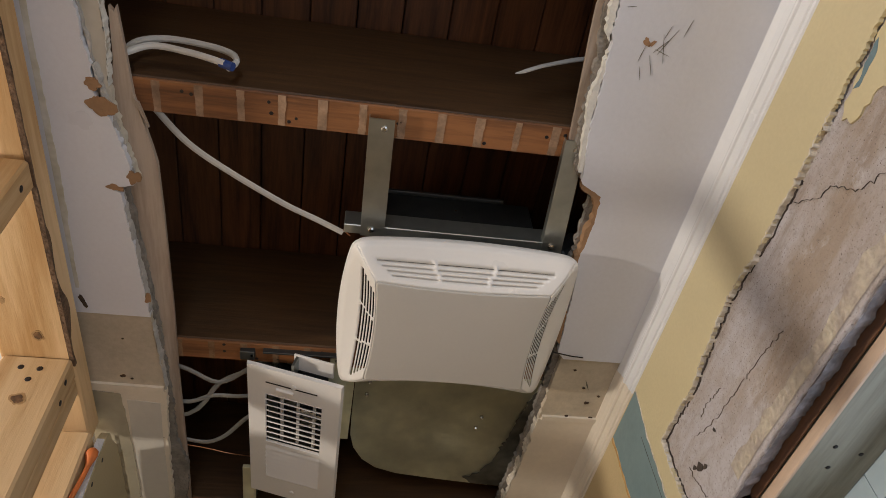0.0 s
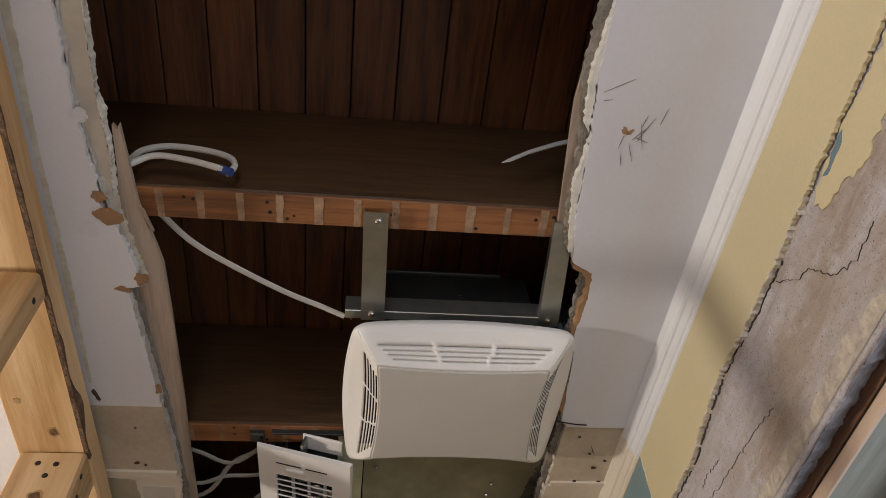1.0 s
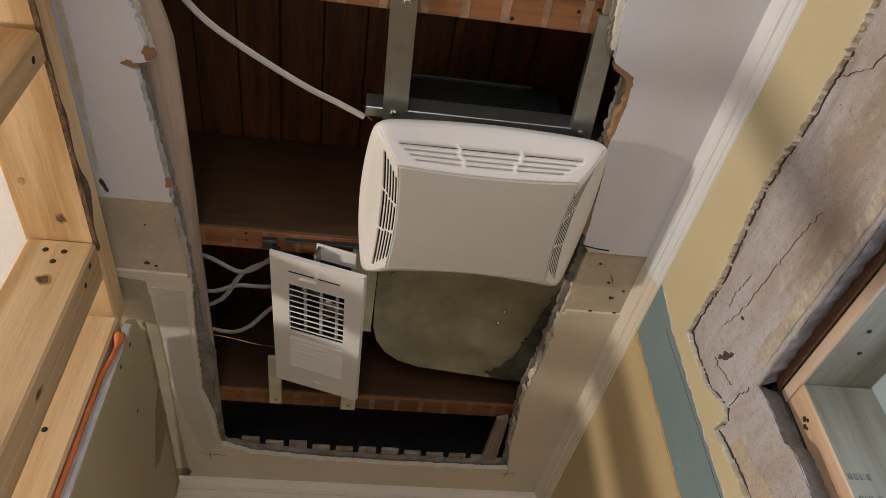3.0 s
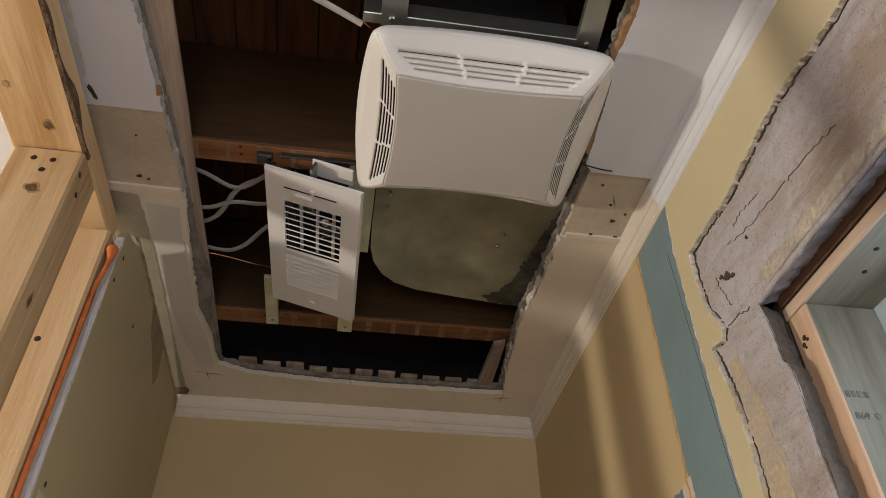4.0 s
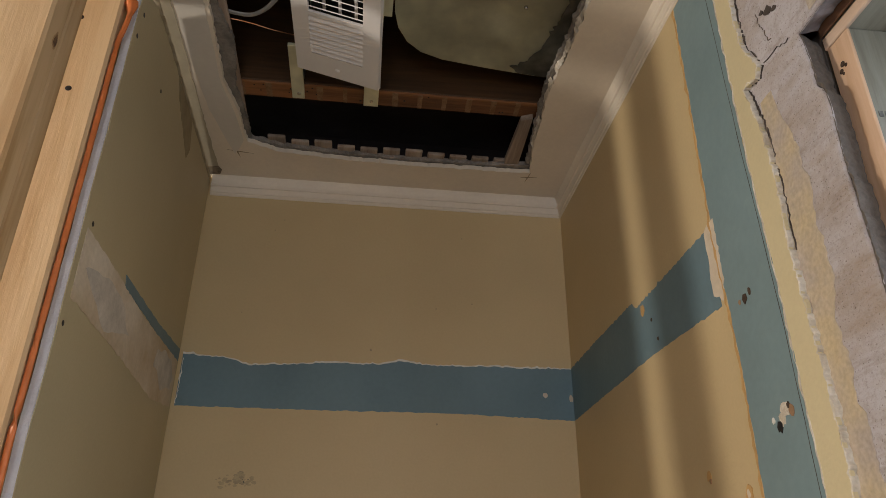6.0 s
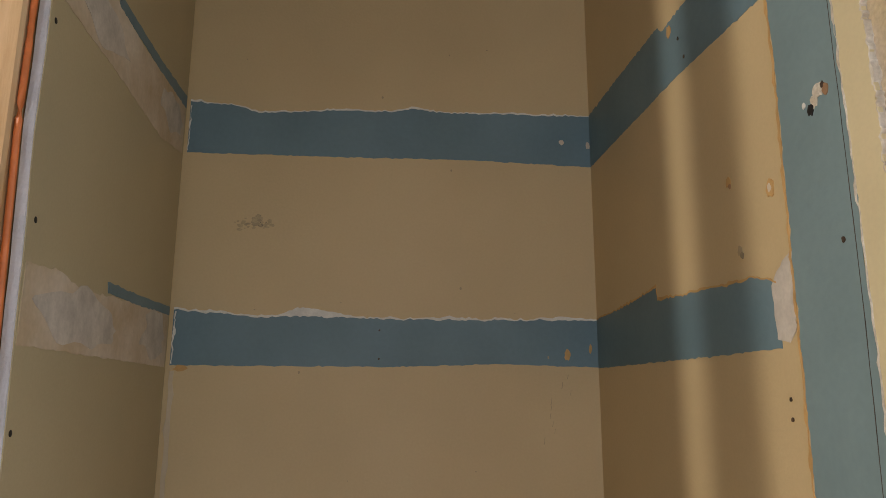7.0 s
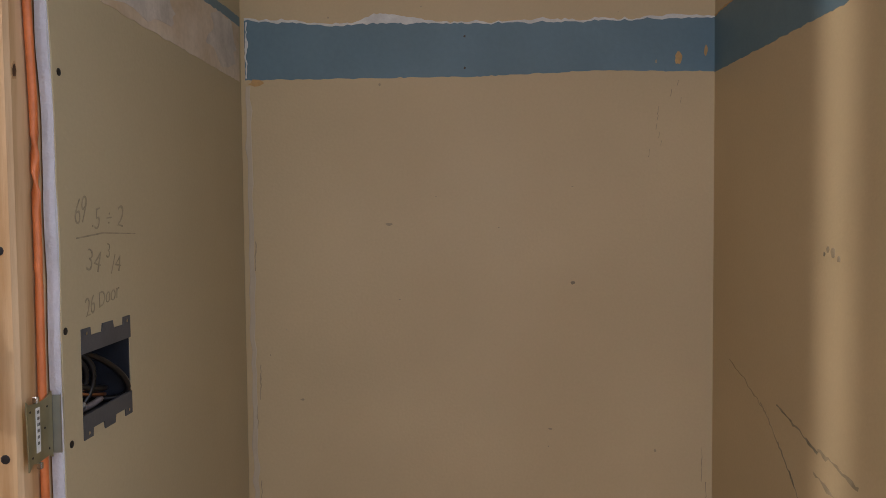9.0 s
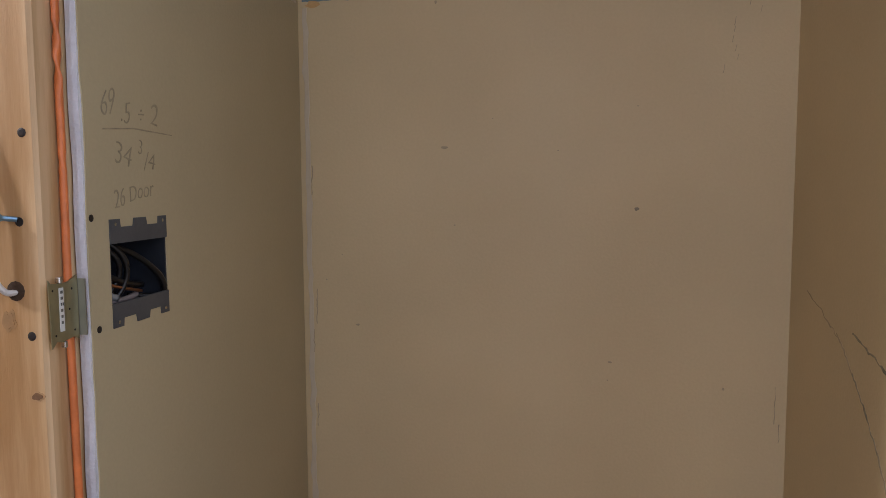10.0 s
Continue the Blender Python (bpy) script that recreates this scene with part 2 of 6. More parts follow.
def plaster_material():
    """Sandy lavender lime plaster with soft brown damp stains, pale scrapes and dark specks of sand."""
    m = bpy.data.materials.new("stained_lime_plaster")
    m.use_nodes = True
    n, ln = m.node_tree.nodes, m.node_tree.links
    b = n["Principled BSDF"]
    b.inputs["Roughness"].default_value = 0.93
    co = n.new("ShaderNodeNewGeometry")

    def cloud(stretch, scale, detail, rough, lo, hi):
        mp, tex, mr = n.new("ShaderNodeMapping"), n.new("ShaderNodeTexNoise"), n.new("ShaderNodeMapRange")
        mp.inputs["Scale"].default_value = stretch
        ln.new(co.outputs["Position"], mp.inputs["Vector"])
        ln.new(mp.outputs[0], tex.inputs["Vector"])
        tex.inputs["Scale"].default_value, tex.inputs["Detail"].default_value, tex.inputs["Roughness"].default_value = scale, detail, rough
        mr.inputs["From Min"].default_value, mr.inputs["From Max"].default_value = lo, hi
        ln.new(tex.outputs["Fac"], mr.inputs["Value"])
        return tex, mr.outputs[0]

    def layer(below, fac, color, amount=1.0):
        mx = n.new("ShaderNodeMix")
        mx.data_type = "RGBA"
        k = n.new("ShaderNodeMath")
        k.operation = "MULTIPLY"
        ln.new(fac, k.inputs[0])
        k.inputs[1].default_value = amount
        ln.new(k.outputs[0], mx.inputs[0])
        if isinstance(below, tuple):
            mx.inputs[6].default_value = below
        else:
            ln.new(below, mx.inputs[6])
        mx.inputs[7].default_value = color
        return mx.outputs[2]

    color = layer((0.56, 0.53, 0.55, 1), cloud((1, 0.55, 1.7), 7, 8, 0.68, 0.42, 0.62)[1], (0.41, 0.33, 0.265, 1))
    color = layer(color, cloud((1, 0.35, 2.4), 16, 9, 0.72, 0.53, 0.68)[1], (0.30, 0.225, 0.17, 1), 0.7)
    color = layer(color, cloud((1, 0.8, 1.3), 15, 10, 0.75, 0.56, 0.66)[1], (0.62, 0.595, 0.615, 1), 0.75)
    color = layer(color, cloud((1, 1, 1), 90, 8, 0.75, 0.50, 0.68)[1], (0.33, 0.275, 0.235, 1), 0.55)
    color = layer(color, cloud((1, 1, 1), 330, 4, 0.7, 0.56, 0.68)[1], (0.20, 0.16, 0.135, 1), 0.55)
    for scale, lo, hi, amount in ((210, 0.17, 0.10, 0.7), (75, 0.085, 0.05, 0.85)):
        pit, pr = n.new("ShaderNodeTexVoronoi"), n.new("ShaderNodeMapRange")
        pit.inputs["Scale"].default_value = scale
        ln.new(co.outputs["Position"], pit.inputs["Vector"])
        pr.inputs["From Min"].default_value, pr.inputs["From Max"].default_value = lo, hi
        ln.new(pit.outputs["Distance"], pr.inputs["Value"])
        color = layer(color, pr.outputs[0], (0.14, 0.105, 0.085, 1), amount)
    ln.new(color, b.inputs["Base Color"])
    sand = cloud((1, 1, 1), 420, 4, 0.7, 0.3, 0.7)[0]
    bp = n.new("ShaderNodeBump")
    bp.inputs["Strength"].default_value, bp.inputs["Distance"].default_value = 0.9, 0.0022
    ln.new(sand.outputs["Fac"], bp.inputs["Height"])
    ln.new(bp.outputs[0], b.inputs["Normal"])
    return m


PLASTER = plaster_material()
FINE = mat("fine_crack_grit", (0.19, 0.145, 0.115), 0.95, spots=0.3, scale=60)
mat_crack = mat("crack_shadowed_grit", (0.09, 0.07, 0.058), 0.95, spots=0.3, scale=60)
GREYSCUFF = mat("grey_rubber_scuff", (0.30, 0.26, 0.17), 0.7, spots=0.25, scale=80)
SOFT_SMEAR = mat("soft_wall_smear", (0.49, 0.385, 0.22), 0.6, spots=0.12, scale=80)
mat_scuff = mat("wall_scuff", (0.42, 0.335, 0.205), 0.7, spots=0.15, scale=80)


# ---- builders ----
def part(name, bm, material, parent=None, label="", smooth=False):
    me = bpy.data.meshes.new(name)
    bmesh.ops.recalc_face_normals(bm, faces=bm.faces)
    bm.to_mesh(me)
    bm.free()
    me.materials.append(material)
    if smooth:
        for p in me.polygons:
            p.use_smooth = True
    ob = new(name, me)
    if parent:
        ob.parent = parent
        ob.matrix_parent_inverse = parent.matrix_world.inverted()
    if label:
        ob["label"] = label
    return ob


def base(name, at, label, category, group="", kind=""):
    ob = new(name)
    ob.empty_display_size = 0.02
    ob.matrix_world = pose(*at)
    bpy.context.view_layer.update()
    return tagged(ob, label, category, group, kind)


def box(x0, x1, y0, y1, z0, z1, bevel=0.0, bm=None, seg=1):
    bm = bm or bmesh.new()
    r = bmesh.ops.create_cube(bm, size=1)
    for v in r["verts"]:
        v.co = Vector(((x0 + x1) / 2 + v.co.x * (x1 - x0), (y0 + y1) / 2 + v.co.y * (y1 - y0), (z0 + z1) / 2 + v.co.z * (z1 - z0)))
    if bevel:
        es = list({e for v in r["verts"] for e in v.link_edges})
        bmesh.ops.bevel(bm, geom=es, offset=bevel, segments=seg, affect="EDGES", profile=0.5)
    return bm


def place(axis, u, v, w):
    """u, v within the plane, w along its axis: z -> (x, y), x -> (y, z), y -> (x, z)."""
    return Vector((u, v, w)) if axis == "z" else Vector((w, u, v)) if axis == "x" else Vector((u, w, v))


def slab(outline, axis, w0, w1, bm=None):
    """A plate with that outline, between w0 and w1 along the axis."""
    bm = bm or bmesh.new()
    a = [bm.verts.new(place(axis, u, v, w0)) for u, v in outline]
    b = [bm.verts.new(place(axis, u, v, w1)) for u, v in outline]
    fs = [bm.faces.new(a), bm.faces.new(b[::-1])]
    n = len(a)
    for i in range(n):
        fs.append(bm.faces.new((a[i], b[i], b[(i + 1) % n], a[(i + 1) % n])))
    for f in fs:
        f.normal_update()
    bmesh.ops.triangulate(bm, faces=fs[:2], ngon_method="EAR_CLIP")
    return bm


def jag(line, step=0.006, amp=0.003, seed=0):
    """A line broken into short steps that stray from it like a torn edge."""
    rnd = random.Random(seed)
    out = [line[0]]
    for (x0, y0), (x1, y1) in zip(line, line[1:]):
        d = math.hypot(x1 - x0, y1 - y0)
        k = max(1, int(d / step))
        nx, ny = -(y1 - y0) / d, (x1 - x0) / d
        for i in range(1, k + 1):
            f = i / k
            o = 0 if i == k else amp * (rnd.gauss(0, 0.6) + noise.noise((seed * 3.1 + f * d * 40, 0, seed)) * 1.2)
            out.append((x0 + (x1 - x0) * f + nx * o, y0 + (y1 - y0) * f + ny * o))
    return out


def strip(line, step, amp, seed, axis, w0, w1, left, right, least=0.15, lift=None):
    """A ragged ribbon along a torn line, reaching left and right of it by uneven amounts."""
    pts = jag(line, step, amp, seed)
    bm = bmesh.new()
    rows = []
    run = 0.0
    for i, (u, v) in enumerate(pts):
        (u0, v0), (u1, v1) = pts[max(i - 2, 0)], pts[min(i + 2, len(pts) - 1)]
        d = math.hypot(u1 - u0, v1 - v0) or 1
        nu, nv = -(v1 - v0) / d, (u1 - u0) / d
        run += math.hypot(u - pts[i - 1][0], v - pts[i - 1][1]) if i else 0
        wide = [max(least, 0.45 + 1.5 * noise.noise((run * 45, seed, k * 5)) + 0.5 * noise.noise((run * 170, seed, k * 5))) for k in (0, 1)]
        a, b = left * wide[0], right * wide[1]
        deep = 0.35 * (w1 - w0) * abs(noise.noise((run * 80, seed, 3)))
        o = lift(u, v) if lift else 0
        rows.append([bm.verts.new(place(axis, u + nu * a, v + nv * a, w1 + o)), bm.verts.new(place(axis, u + nu * a * 0.8, v + nv * a * 0.8, w0 + o)),
                     bm.verts.new(place(axis, u - nu * b * 0.8, v - nv * b * 0.8, w0 + deep + o)), bm.verts.new(place(axis, u - nu * b, v - nv * b, w1 + o))])
    for p, q in zip(rows, rows[1:]):
        for k in range(3):
            bm.faces.new((p[k], p[k + 1], q[k + 1], q[k]))
    return bm


def crumble(line, axis, w0, w1, width, seed, step=0.003, amp=0.0016, side=1, rough=1.0, vary=1.0):
    """A broken edge: a crumbly face that slopes from the surface w0 back to w1, width wide, on one side of the line."""
    pts = jag(line, step, amp, seed)
    rn = random.Random(seed + 3)
    bm = bmesh.new()
    rows = []
    run = 0.0
    for i, (u, v) in enumerate(pts):
        (u0, v0), (u1, v1) = pts[max(i - 7, 0)], pts[min(i + 7, len(pts) - 1)]
        d = math.hypot(u1 - u0, v1 - v0) or 1
        nu, nv = -(v1 - v0) / d * side, (u1 - u0) / d * side
        run += step
        reach = width * max(0.25, 0.7 + vary * (1.3 * noise.noise((run * 35, seed, 1)) + 0.5 * noise.noise((run * 120, seed, 2))))
        row = []
        for k, (f, h) in enumerate(((-0.25, 0.0), (0.15, 0.05), (0.45, 0.45), (0.8, 0.75), (1.0, 1.05))):
            j = 0 if k in (0, 4) else 1
            a = f * reach + j * rough * rn.gauss(0, width * 0.05)
            row.append(bm.verts.new(place(axis, u + nu * a + j * rough * rn.gauss(0, 0.0004), v + nv * a + j * rough * rn.gauss(0, 0.0004), w0 + (w1 - w0) * (h + j * rough * rn.gauss(0, 0.05)) - (0.0006 * rn.random() if k < 2 else 0) * (1 if w1 > w0 else -1))))
        rows.append(row)
    for p, q in zip(rows, rows[1:]):
        for k in range(4):
            bm.faces.new((p[k], p[k + 1], q[k + 1], q[k]))
    return bm


def tube(points, r, sides=8, flat=1.0, smooth_steps=5, closed_ends=True, up=(0, 0, 1)):
    """A round or flattened cable along a smoothed line of points."""
    pts = [Vector(p) for p in points]
    if smooth_steps > 1 and len(pts) > 2:
        ext = [pts[0] * 2 - pts[1]] + pts + [pts[-1] * 2 - pts[-2]]
        fine = []
        for i in range(1, len(ext) - 2):
            p0, p1, p2, p3 = ext[i - 1:i + 3]
            for s in range(smooth_steps):
                t = s / smooth_steps
                fine.append(0.5 * (2 * p1 + (p2 - p0) * t + (2 * p0 - 5 * p1 + 4 * p2 - p3) * t * t + (3 * p1 - p0 - 3 * p2 + p3) * t ** 3))
        pts = fine + [pts[-1]]
    bm = bmesh.new()
    rings = []
    for i, p in enumerate(pts):
        d = (pts[min(i + 1, len(pts) - 1)] - pts[max(i - 1, 0)]).normalized()
        side = d.cross(Vector(up))
        side = side.normalized() if side.length > 1e-4 else d.orthogonal().normalized()
        top = side.cross(d).normalized()
        rr = r(i / (len(pts) - 1)) if callable(r) else r
        rings.append([bm.verts.new(p + side * rr * math.cos(a) + top * rr * flat * math.sin(a)) for a in [2 * math.pi * k / sides for k in range(sides)]])
    for a, b in zip(rings, rings[1:]):
        for k in range(sides):
            bm.faces.new((a[k], a[(k + 1) % sides], b[(k + 1) % sides], b[k]))
    if closed_ends:
        bm.faces.new(rings[0][::-1])
        bm.faces.new(rings[-1])
    return bm


def dot(p, axis, r, h, sides=9, bm=None, dome=True):
    """A low round head on a surface: axis and sign say where it faces ("-x", "+y" ...)."""
    bm = bm or bmesh.new()
    k, s = "xyz".index(axis[1]), 1 if axis[0] == "+" else -1
    u, v = [(1, 2), (0, 2), (0, 1)][k]
    rings = []
    for rad, hh in ((r, 0), (r, h * 0.6), (r * 0.6, h)):
        ring = []
        for i in range(sides):
            a = 2 * math.pi * i / sides
            q = [0, 0, 0]
            q[u], q[v], q[k] = p[u] + rad * math.cos(a), p[v] + rad * math.sin(a), p[k] + s * hh
            ring.append(bm.verts.new(q))
        rings.append(ring)
    for a, b in zip(rings, rings[1:]):
        for i in range(sides):
            bm.faces.new((a[i], a[(i + 1) % sides], b[(i + 1) % sides], b[i]))
    bm.faces.new(rings[-1])
    bm.faces.new(rings[0][::-1])
    return bm


def profile_run(profile, p0, p1, out, drop=(0, 0, -1)):
    """A moulding: (out, down) profile points swept from p0 to p1."""
    bm = bmesh.new()
    out, drop = Vector(out), Vector(drop)
    ends = [[bm.verts.new(Vector(p) + out * a + drop * b) for a, b in profile] for p in (p0, p1)]
    n = len(profile)
    for i in range(n):
        bm.faces.new((ends[0][i], ends[0][(i + 1) % n], ends[1][(i + 1) % n], ends[1][i]))
    bm.faces.new(ends[0])
    bm.faces.new(ends[1][::-1])
    return bm


def relief(u, v, freq, seed, amp):
    q = Vector((u * freq, v * freq, seed * 7.3))
    return amp * (noise.fractal(q * 0.35, 1.0, 2.0, 4) * 0.8 + 0.35 * noise.noise(q * 2.6))


def rough_sheet(u0, u1, v0, v1, axis, w, amp, step, keep, thick, seed=0, freq=30):
    """An uneven sheet over a rectangle, kept where keep(u, v) holds, with a ragged rim turned back by thick."""
    bm = bmesh.new()
    nu, nv = int((u1 - u0) / step), int((v1 - v0) / step)
    grid = {}
    for i in range(nu + 1):
        for j in range(nv + 1):
            u = u0 + (u1 - u0) * i / nu + step * 0.35 * noise.noise((i * 1.7, j * 1.3, seed))
            v = v0 + (v1 - v0) * j / nv + step * 0.35 * noise.noise((i * 1.1 + 9, j * 1.9, seed))
            h = relief(u, v, freq, seed, amp)
            grid[i, j] = (u, v, h)
    made = {}
    for i in range(nu):
        for j in range(nv):
            c = [grid[i, j], grid[i + 1, j], grid[i + 1, j + 1], grid[i, j + 1]]
            if not keep(sum(p[0] for p in c) / 4, sum(p[1] for p in c) / 4):
                continue
            vs = []
            for k in ((i, j), (i + 1, j), (i + 1, j + 1), (i, j + 1)):
                if k not in made:
                    g = grid[k]
                    made[k] = bm.verts.new(place(axis, g[0], g[1], w + g[2]))
                vs.append(made[k])
            bm.faces.new(vs)
    edges = [e for e in bm.edges if len(e.link_faces) == 1]
    ex = bmesh.ops.extrude_edge_only(bm, edges=edges)
    move = {"x": Vector((thick, 0, 0)), "y": Vector((0, thick, 0)), "z": Vector((0, 0, thick))}[axis]
    for v in ex["geom"]:
        if isinstance(v, bmesh.types.BMVert):
            v.co += move
    return bm


def interp(table, v):
    """Straight-line reading of a short table of (v, u)."""
    for (v0, u0), (v1, u1) in zip(table, table[1:]):
        if v <= v1:
            return u0 + (u1 - u0) * max(0, (v - v0)) / (v1 - v0)
    return table[-1][1]


# ---- the room round the closet ----
room = base("room_shell", (-1.2, -0.4, 0), "plain painted walls that close the room behind the camera", "wall", kind="structure")
part("floor", box(-3.1, 1.0, -2.6, 1.9, -0.05, 0.0), FLOORWOOD, None)
tagged(bpy.data.objects["floor"], "worn brown wooden floor boards of the room", "floor", kind="structure")
part("wall_south", box(-3.1, 0.9, -2.6, -2.5, 0, C), ROOMPAINT, room)
part("wall_west", box(-3.2, -3.1, -2.6, 1.9, 0, C), ROOMPAINT, room)
part("wall_north_room", box(-3.1, -0.51, 1.75, 1.85, 0, C), ROOMPAINT, room)
part("upper_shell", box(-3.2, 1.0, -2.7, 2.0, F + 0.03, F + 0.08), VOID_DARK, room)
part("room_ceiling", box(-3.1, -0.50, -2.5, 1.75, C + 0.002, C + 0.03), WHITE, room)
part("room_ceiling_front", box(-0.50, 0.42, -2.5, 0.12, C + 0.002, C + 0.03), WHITE, room)

# ---- closet walls ----
wall_north = part("wall_north", box(XL - 0.02, XR + 0.03, BACK, BACK + 0.03, 0, J + 0.0), YELLOW)
tagged(wall_north, "back closet wall in mustard yellow paint with bare teal shelf bands", "wall", kind="structure")
wall_east = part("wall_east", slab([(0.925, 0), (BACK, 0), (BACK, C), (0.925, C)], "x", XR, XR + 0.012), YELLOW)
tagged(wall_east, "side closet wall in mustard yellow paint with scraped teal bands", "wall", kind="structure")

# window opening in the east wall, rough masonry behind the plaster
WIN_Y0, WIN_Y1, WIN_Z0, WIN_Z1 = -0.12, 0.83, 0.95, 2.158
backing = base("masonry_backing", (0.45, 0.4, 0), "dark rough wall core behind the broken plaster", "wall", kind="structure")
part("core_above", box(0.445, 0.62, -2.5, 1.75, WIN_Z1 + 0.004, J), DARKGAP, backing)
part("core_below", box(0.445, 0.62, -2.5, 1.75, 0, WIN_Z0), DARKGAP, backing)
part("core_far", box(0.445, 0.62, WIN_Y1 + 0.004, 1.75, WIN_Z0 + 0.001, WIN_Z1 + 0.003), DARKGAP, backing)
part("core_near", box(0.445, 0.62, -2.5, WIN_Y0, WIN_Z0 + 0.001, WIN_Z1 + 0.003), DARKGAP, backing)
part("near_wall_face", box(0.40, 0.444, -2.5, -0.2, 0, C), YELLOW, backing)

# ---- left drywall, with the switch box cut out ----
BY0, BY1, BZ0, BZ1 = 1.150, 1.2545, 1.1075, 1.1945


def edge_y(z):
    """The cut edge of the drywall leans a little towards the room at its top."""
    return 1.117 - 0.020 * min(1, max(0, (z - 1.40) / 0.35))


left = base("wall_west_closet", (XL, 1.4, 0), "olive yellow drywall side of the closet with a rough cut edge", "wall", kind="structure")


def left_slab(outline, name="drywall"):
    return part(name, slab(outline, "x", XL - 0.0125, XL), OLIVE, left)


cut = [(edge_y(z) + 0.004 * noise.noise((z * 9, 0, 0)) + 0.0015 * noise.noise((z * 60, 3, 0)), z) for z in [0.02 * k for k in range(120)]]
left_slab([p for p in cut if p[1] < BZ0] + [(edge_y(BZ0), BZ0), (BACK, BZ0), (BACK, 0)], "drywall")
left_slab([(edge_y(BZ0), BZ0), (edge_y(BZ1), BZ1), (BY0, BZ1), (BY0, BZ0)], "drywall")
left_slab([(BY1, BZ0), (BY1, BZ1), (BACK, BZ1), (BACK, BZ0)], "drywall")
left_slab([(edge_y(BZ1), BZ1)] + [p for p in cut if BZ1 < p[1] < 2.39] + [(edge_y(2.39) + 0.01, 2.395), (1.13, 2.40), (1.20, 2.432), (BACK, 2.436), (BACK, BZ1)], "drywall")
edge_line = [(edge_y(z) - 0.003 + 0.003 * noise.noise((z * 14, 2, 0)), z) for z in [0.012 * k for k in range(199)]]
part("gypsum_edge", slab([(y + 0.0008, z) for y, z in edge_line] + [(edge_y(z) + 0.004 * noise.noise((z * 9, 0, 0)) + 0.0005, z) for z in [2.376 - 0.02 * k for k in range(119)]], "x", XL - 0.0115, XL - 0.0012), GYPSUM, left, "white broken gypsum core")

# ---- stud wall on the west side ----
def stud(y0, y1, x0=-0.503, x1=-0.414, z0=0.0, z1=2.393, name="stud", label="fresh pine wall stud with knots and screw holes"):
    s = part(name, box(x0, x1, y0, y1, z0, z1, 0.0035), PINE)
    return tagged(s, label, "stud", "new wall framing")


stud_a = stud(0.626, 0.664)
stud_b = stud(0.944, 0.981)
stud(0.983, 1.016, -0.446, -0.4155, label="narrow pine strip fixed to the side of a stud")
stud_d = stud(1.073, 1.146, -0.494, -0.3990, 0, 2.372, label="pine stud behind the cut drywall edge")
# unseen studs added at the same spacing to break up the lamp's light
for y in (0.220, -0.186, -0.592, -0.998):
    stud(y, y + 0.038)
plate = part("top_plate", box(-0.508, -0.414, -2.49, 1.13, 2.394, 2.434, 0.003), PINE_Y)
tagged(plate, "pine top plate with dark bark along one edge", "top plate", "new wall framing")
lower = [(y, 2.3955 + (0.0 if y < 0.66 else 0.020) * max(0, 0.15 + noise.noise((y * 11, 5, 0))) + 0.003 * noise.noise((y * 45, 8, 0))) for y in [0.30 + 0.01 * k for k in range(67)]]
part("bark_edge", slab([(0.30, 2.3925)] + lower + [(0.96, 2.3925)], "x", -0.4185, -0.4125), mat("brown_bark", (0.17, 0.10, 0.055), 0.95, spots=0.5, scale=45, grain=160, bump=1.0, depth=0.004, tint=(0.07, 0.04, 0.022)), plate, "dark bark edge")
part("bottom_plate", box(-0.494, -0.405, -2.49, 1.13, 0.001, 0.039, 0.003), PINE_Y)
tagged(bpy.data.objects["bottom_plate"], "pine bottom plate on the floor", "bottom plate", "new wall framing")
# screw and nail heads sunk in the studs
for thing, axis, spots in (
        (stud_b, "-y", [(-0.472, 0.9445, 2.372), (-0.448, 0.9445, 2.371), (-0.456, 0.9445, 2.352), (-0.478, 0.9445, 2.21)]),
        (stud_b, "+x", [(-0.4142, 0.956, 2.36), (-0.4142, 0.968, 2.335)]),
        (stud_d, "-y", [(-0.447, 1.0735, 2.30), (-0.436, 1.0735, 2.18), (-0.412, 1.0735, 1.283), (-0.4125, 1.0735, 1.105), (-0.447, 1.0735, 1.86)]),
        (stud_a, "+x", [(-0.4142, 0.645, 2.362)])):
    for p in spots:
        part("screw", dot(p, axis, 0.0042, 0.0012), SCREW, thing, "dark sunken screw head")
HEART = mat("dark_knot_heart", (0.06, 0.03, 0.014), 0.7, spots=0.4, scale=120, tint=(0.22, 0.115, 0.05))
HALO = mat("knot_halo_wood", (0.47, 0.29, 0.13), 0.6, spots=0.15, scale=60)


def knot(parent, axis, p, r1, r2, dark=True):
    """A knot: a brown halo and a dark, slightly uneven heart on the wood's face."""
    k, sg = "xyz".index(axis[1]), 1 if axis[0] == "+" else -1
    ax = "xyz"[k]
    u, v = {"z": (0, 1), "x": (1, 2), "y": (0, 2)}[ax]
    for grow, lift, m2 in ((1.22, 0.0003, HALO), (0.85, 0.0006, HEART if dark else HALO)):
        pts = []
        for i in range(26):
            a = 2 * math.pi * i / 26
            q = grow * (1 + 0.45 * noise.noise((math.cos(a) * 1.3, math.sin(a) * 1.3, p[2] * 50 + p[0] * 90)) + 0.16 * noise.noise((math.cos(a) * 4, math.sin(a) * 4, p[2] * 31)))
            pts.append((p[u] + r1 * q * math.cos(a), p[v] + r2 * q * math.sin(a)))
        part("knot", slab(pts, ax, p[k] - sg * 0.001, p[k] + sg * lift), m2, parent, "brown knot")


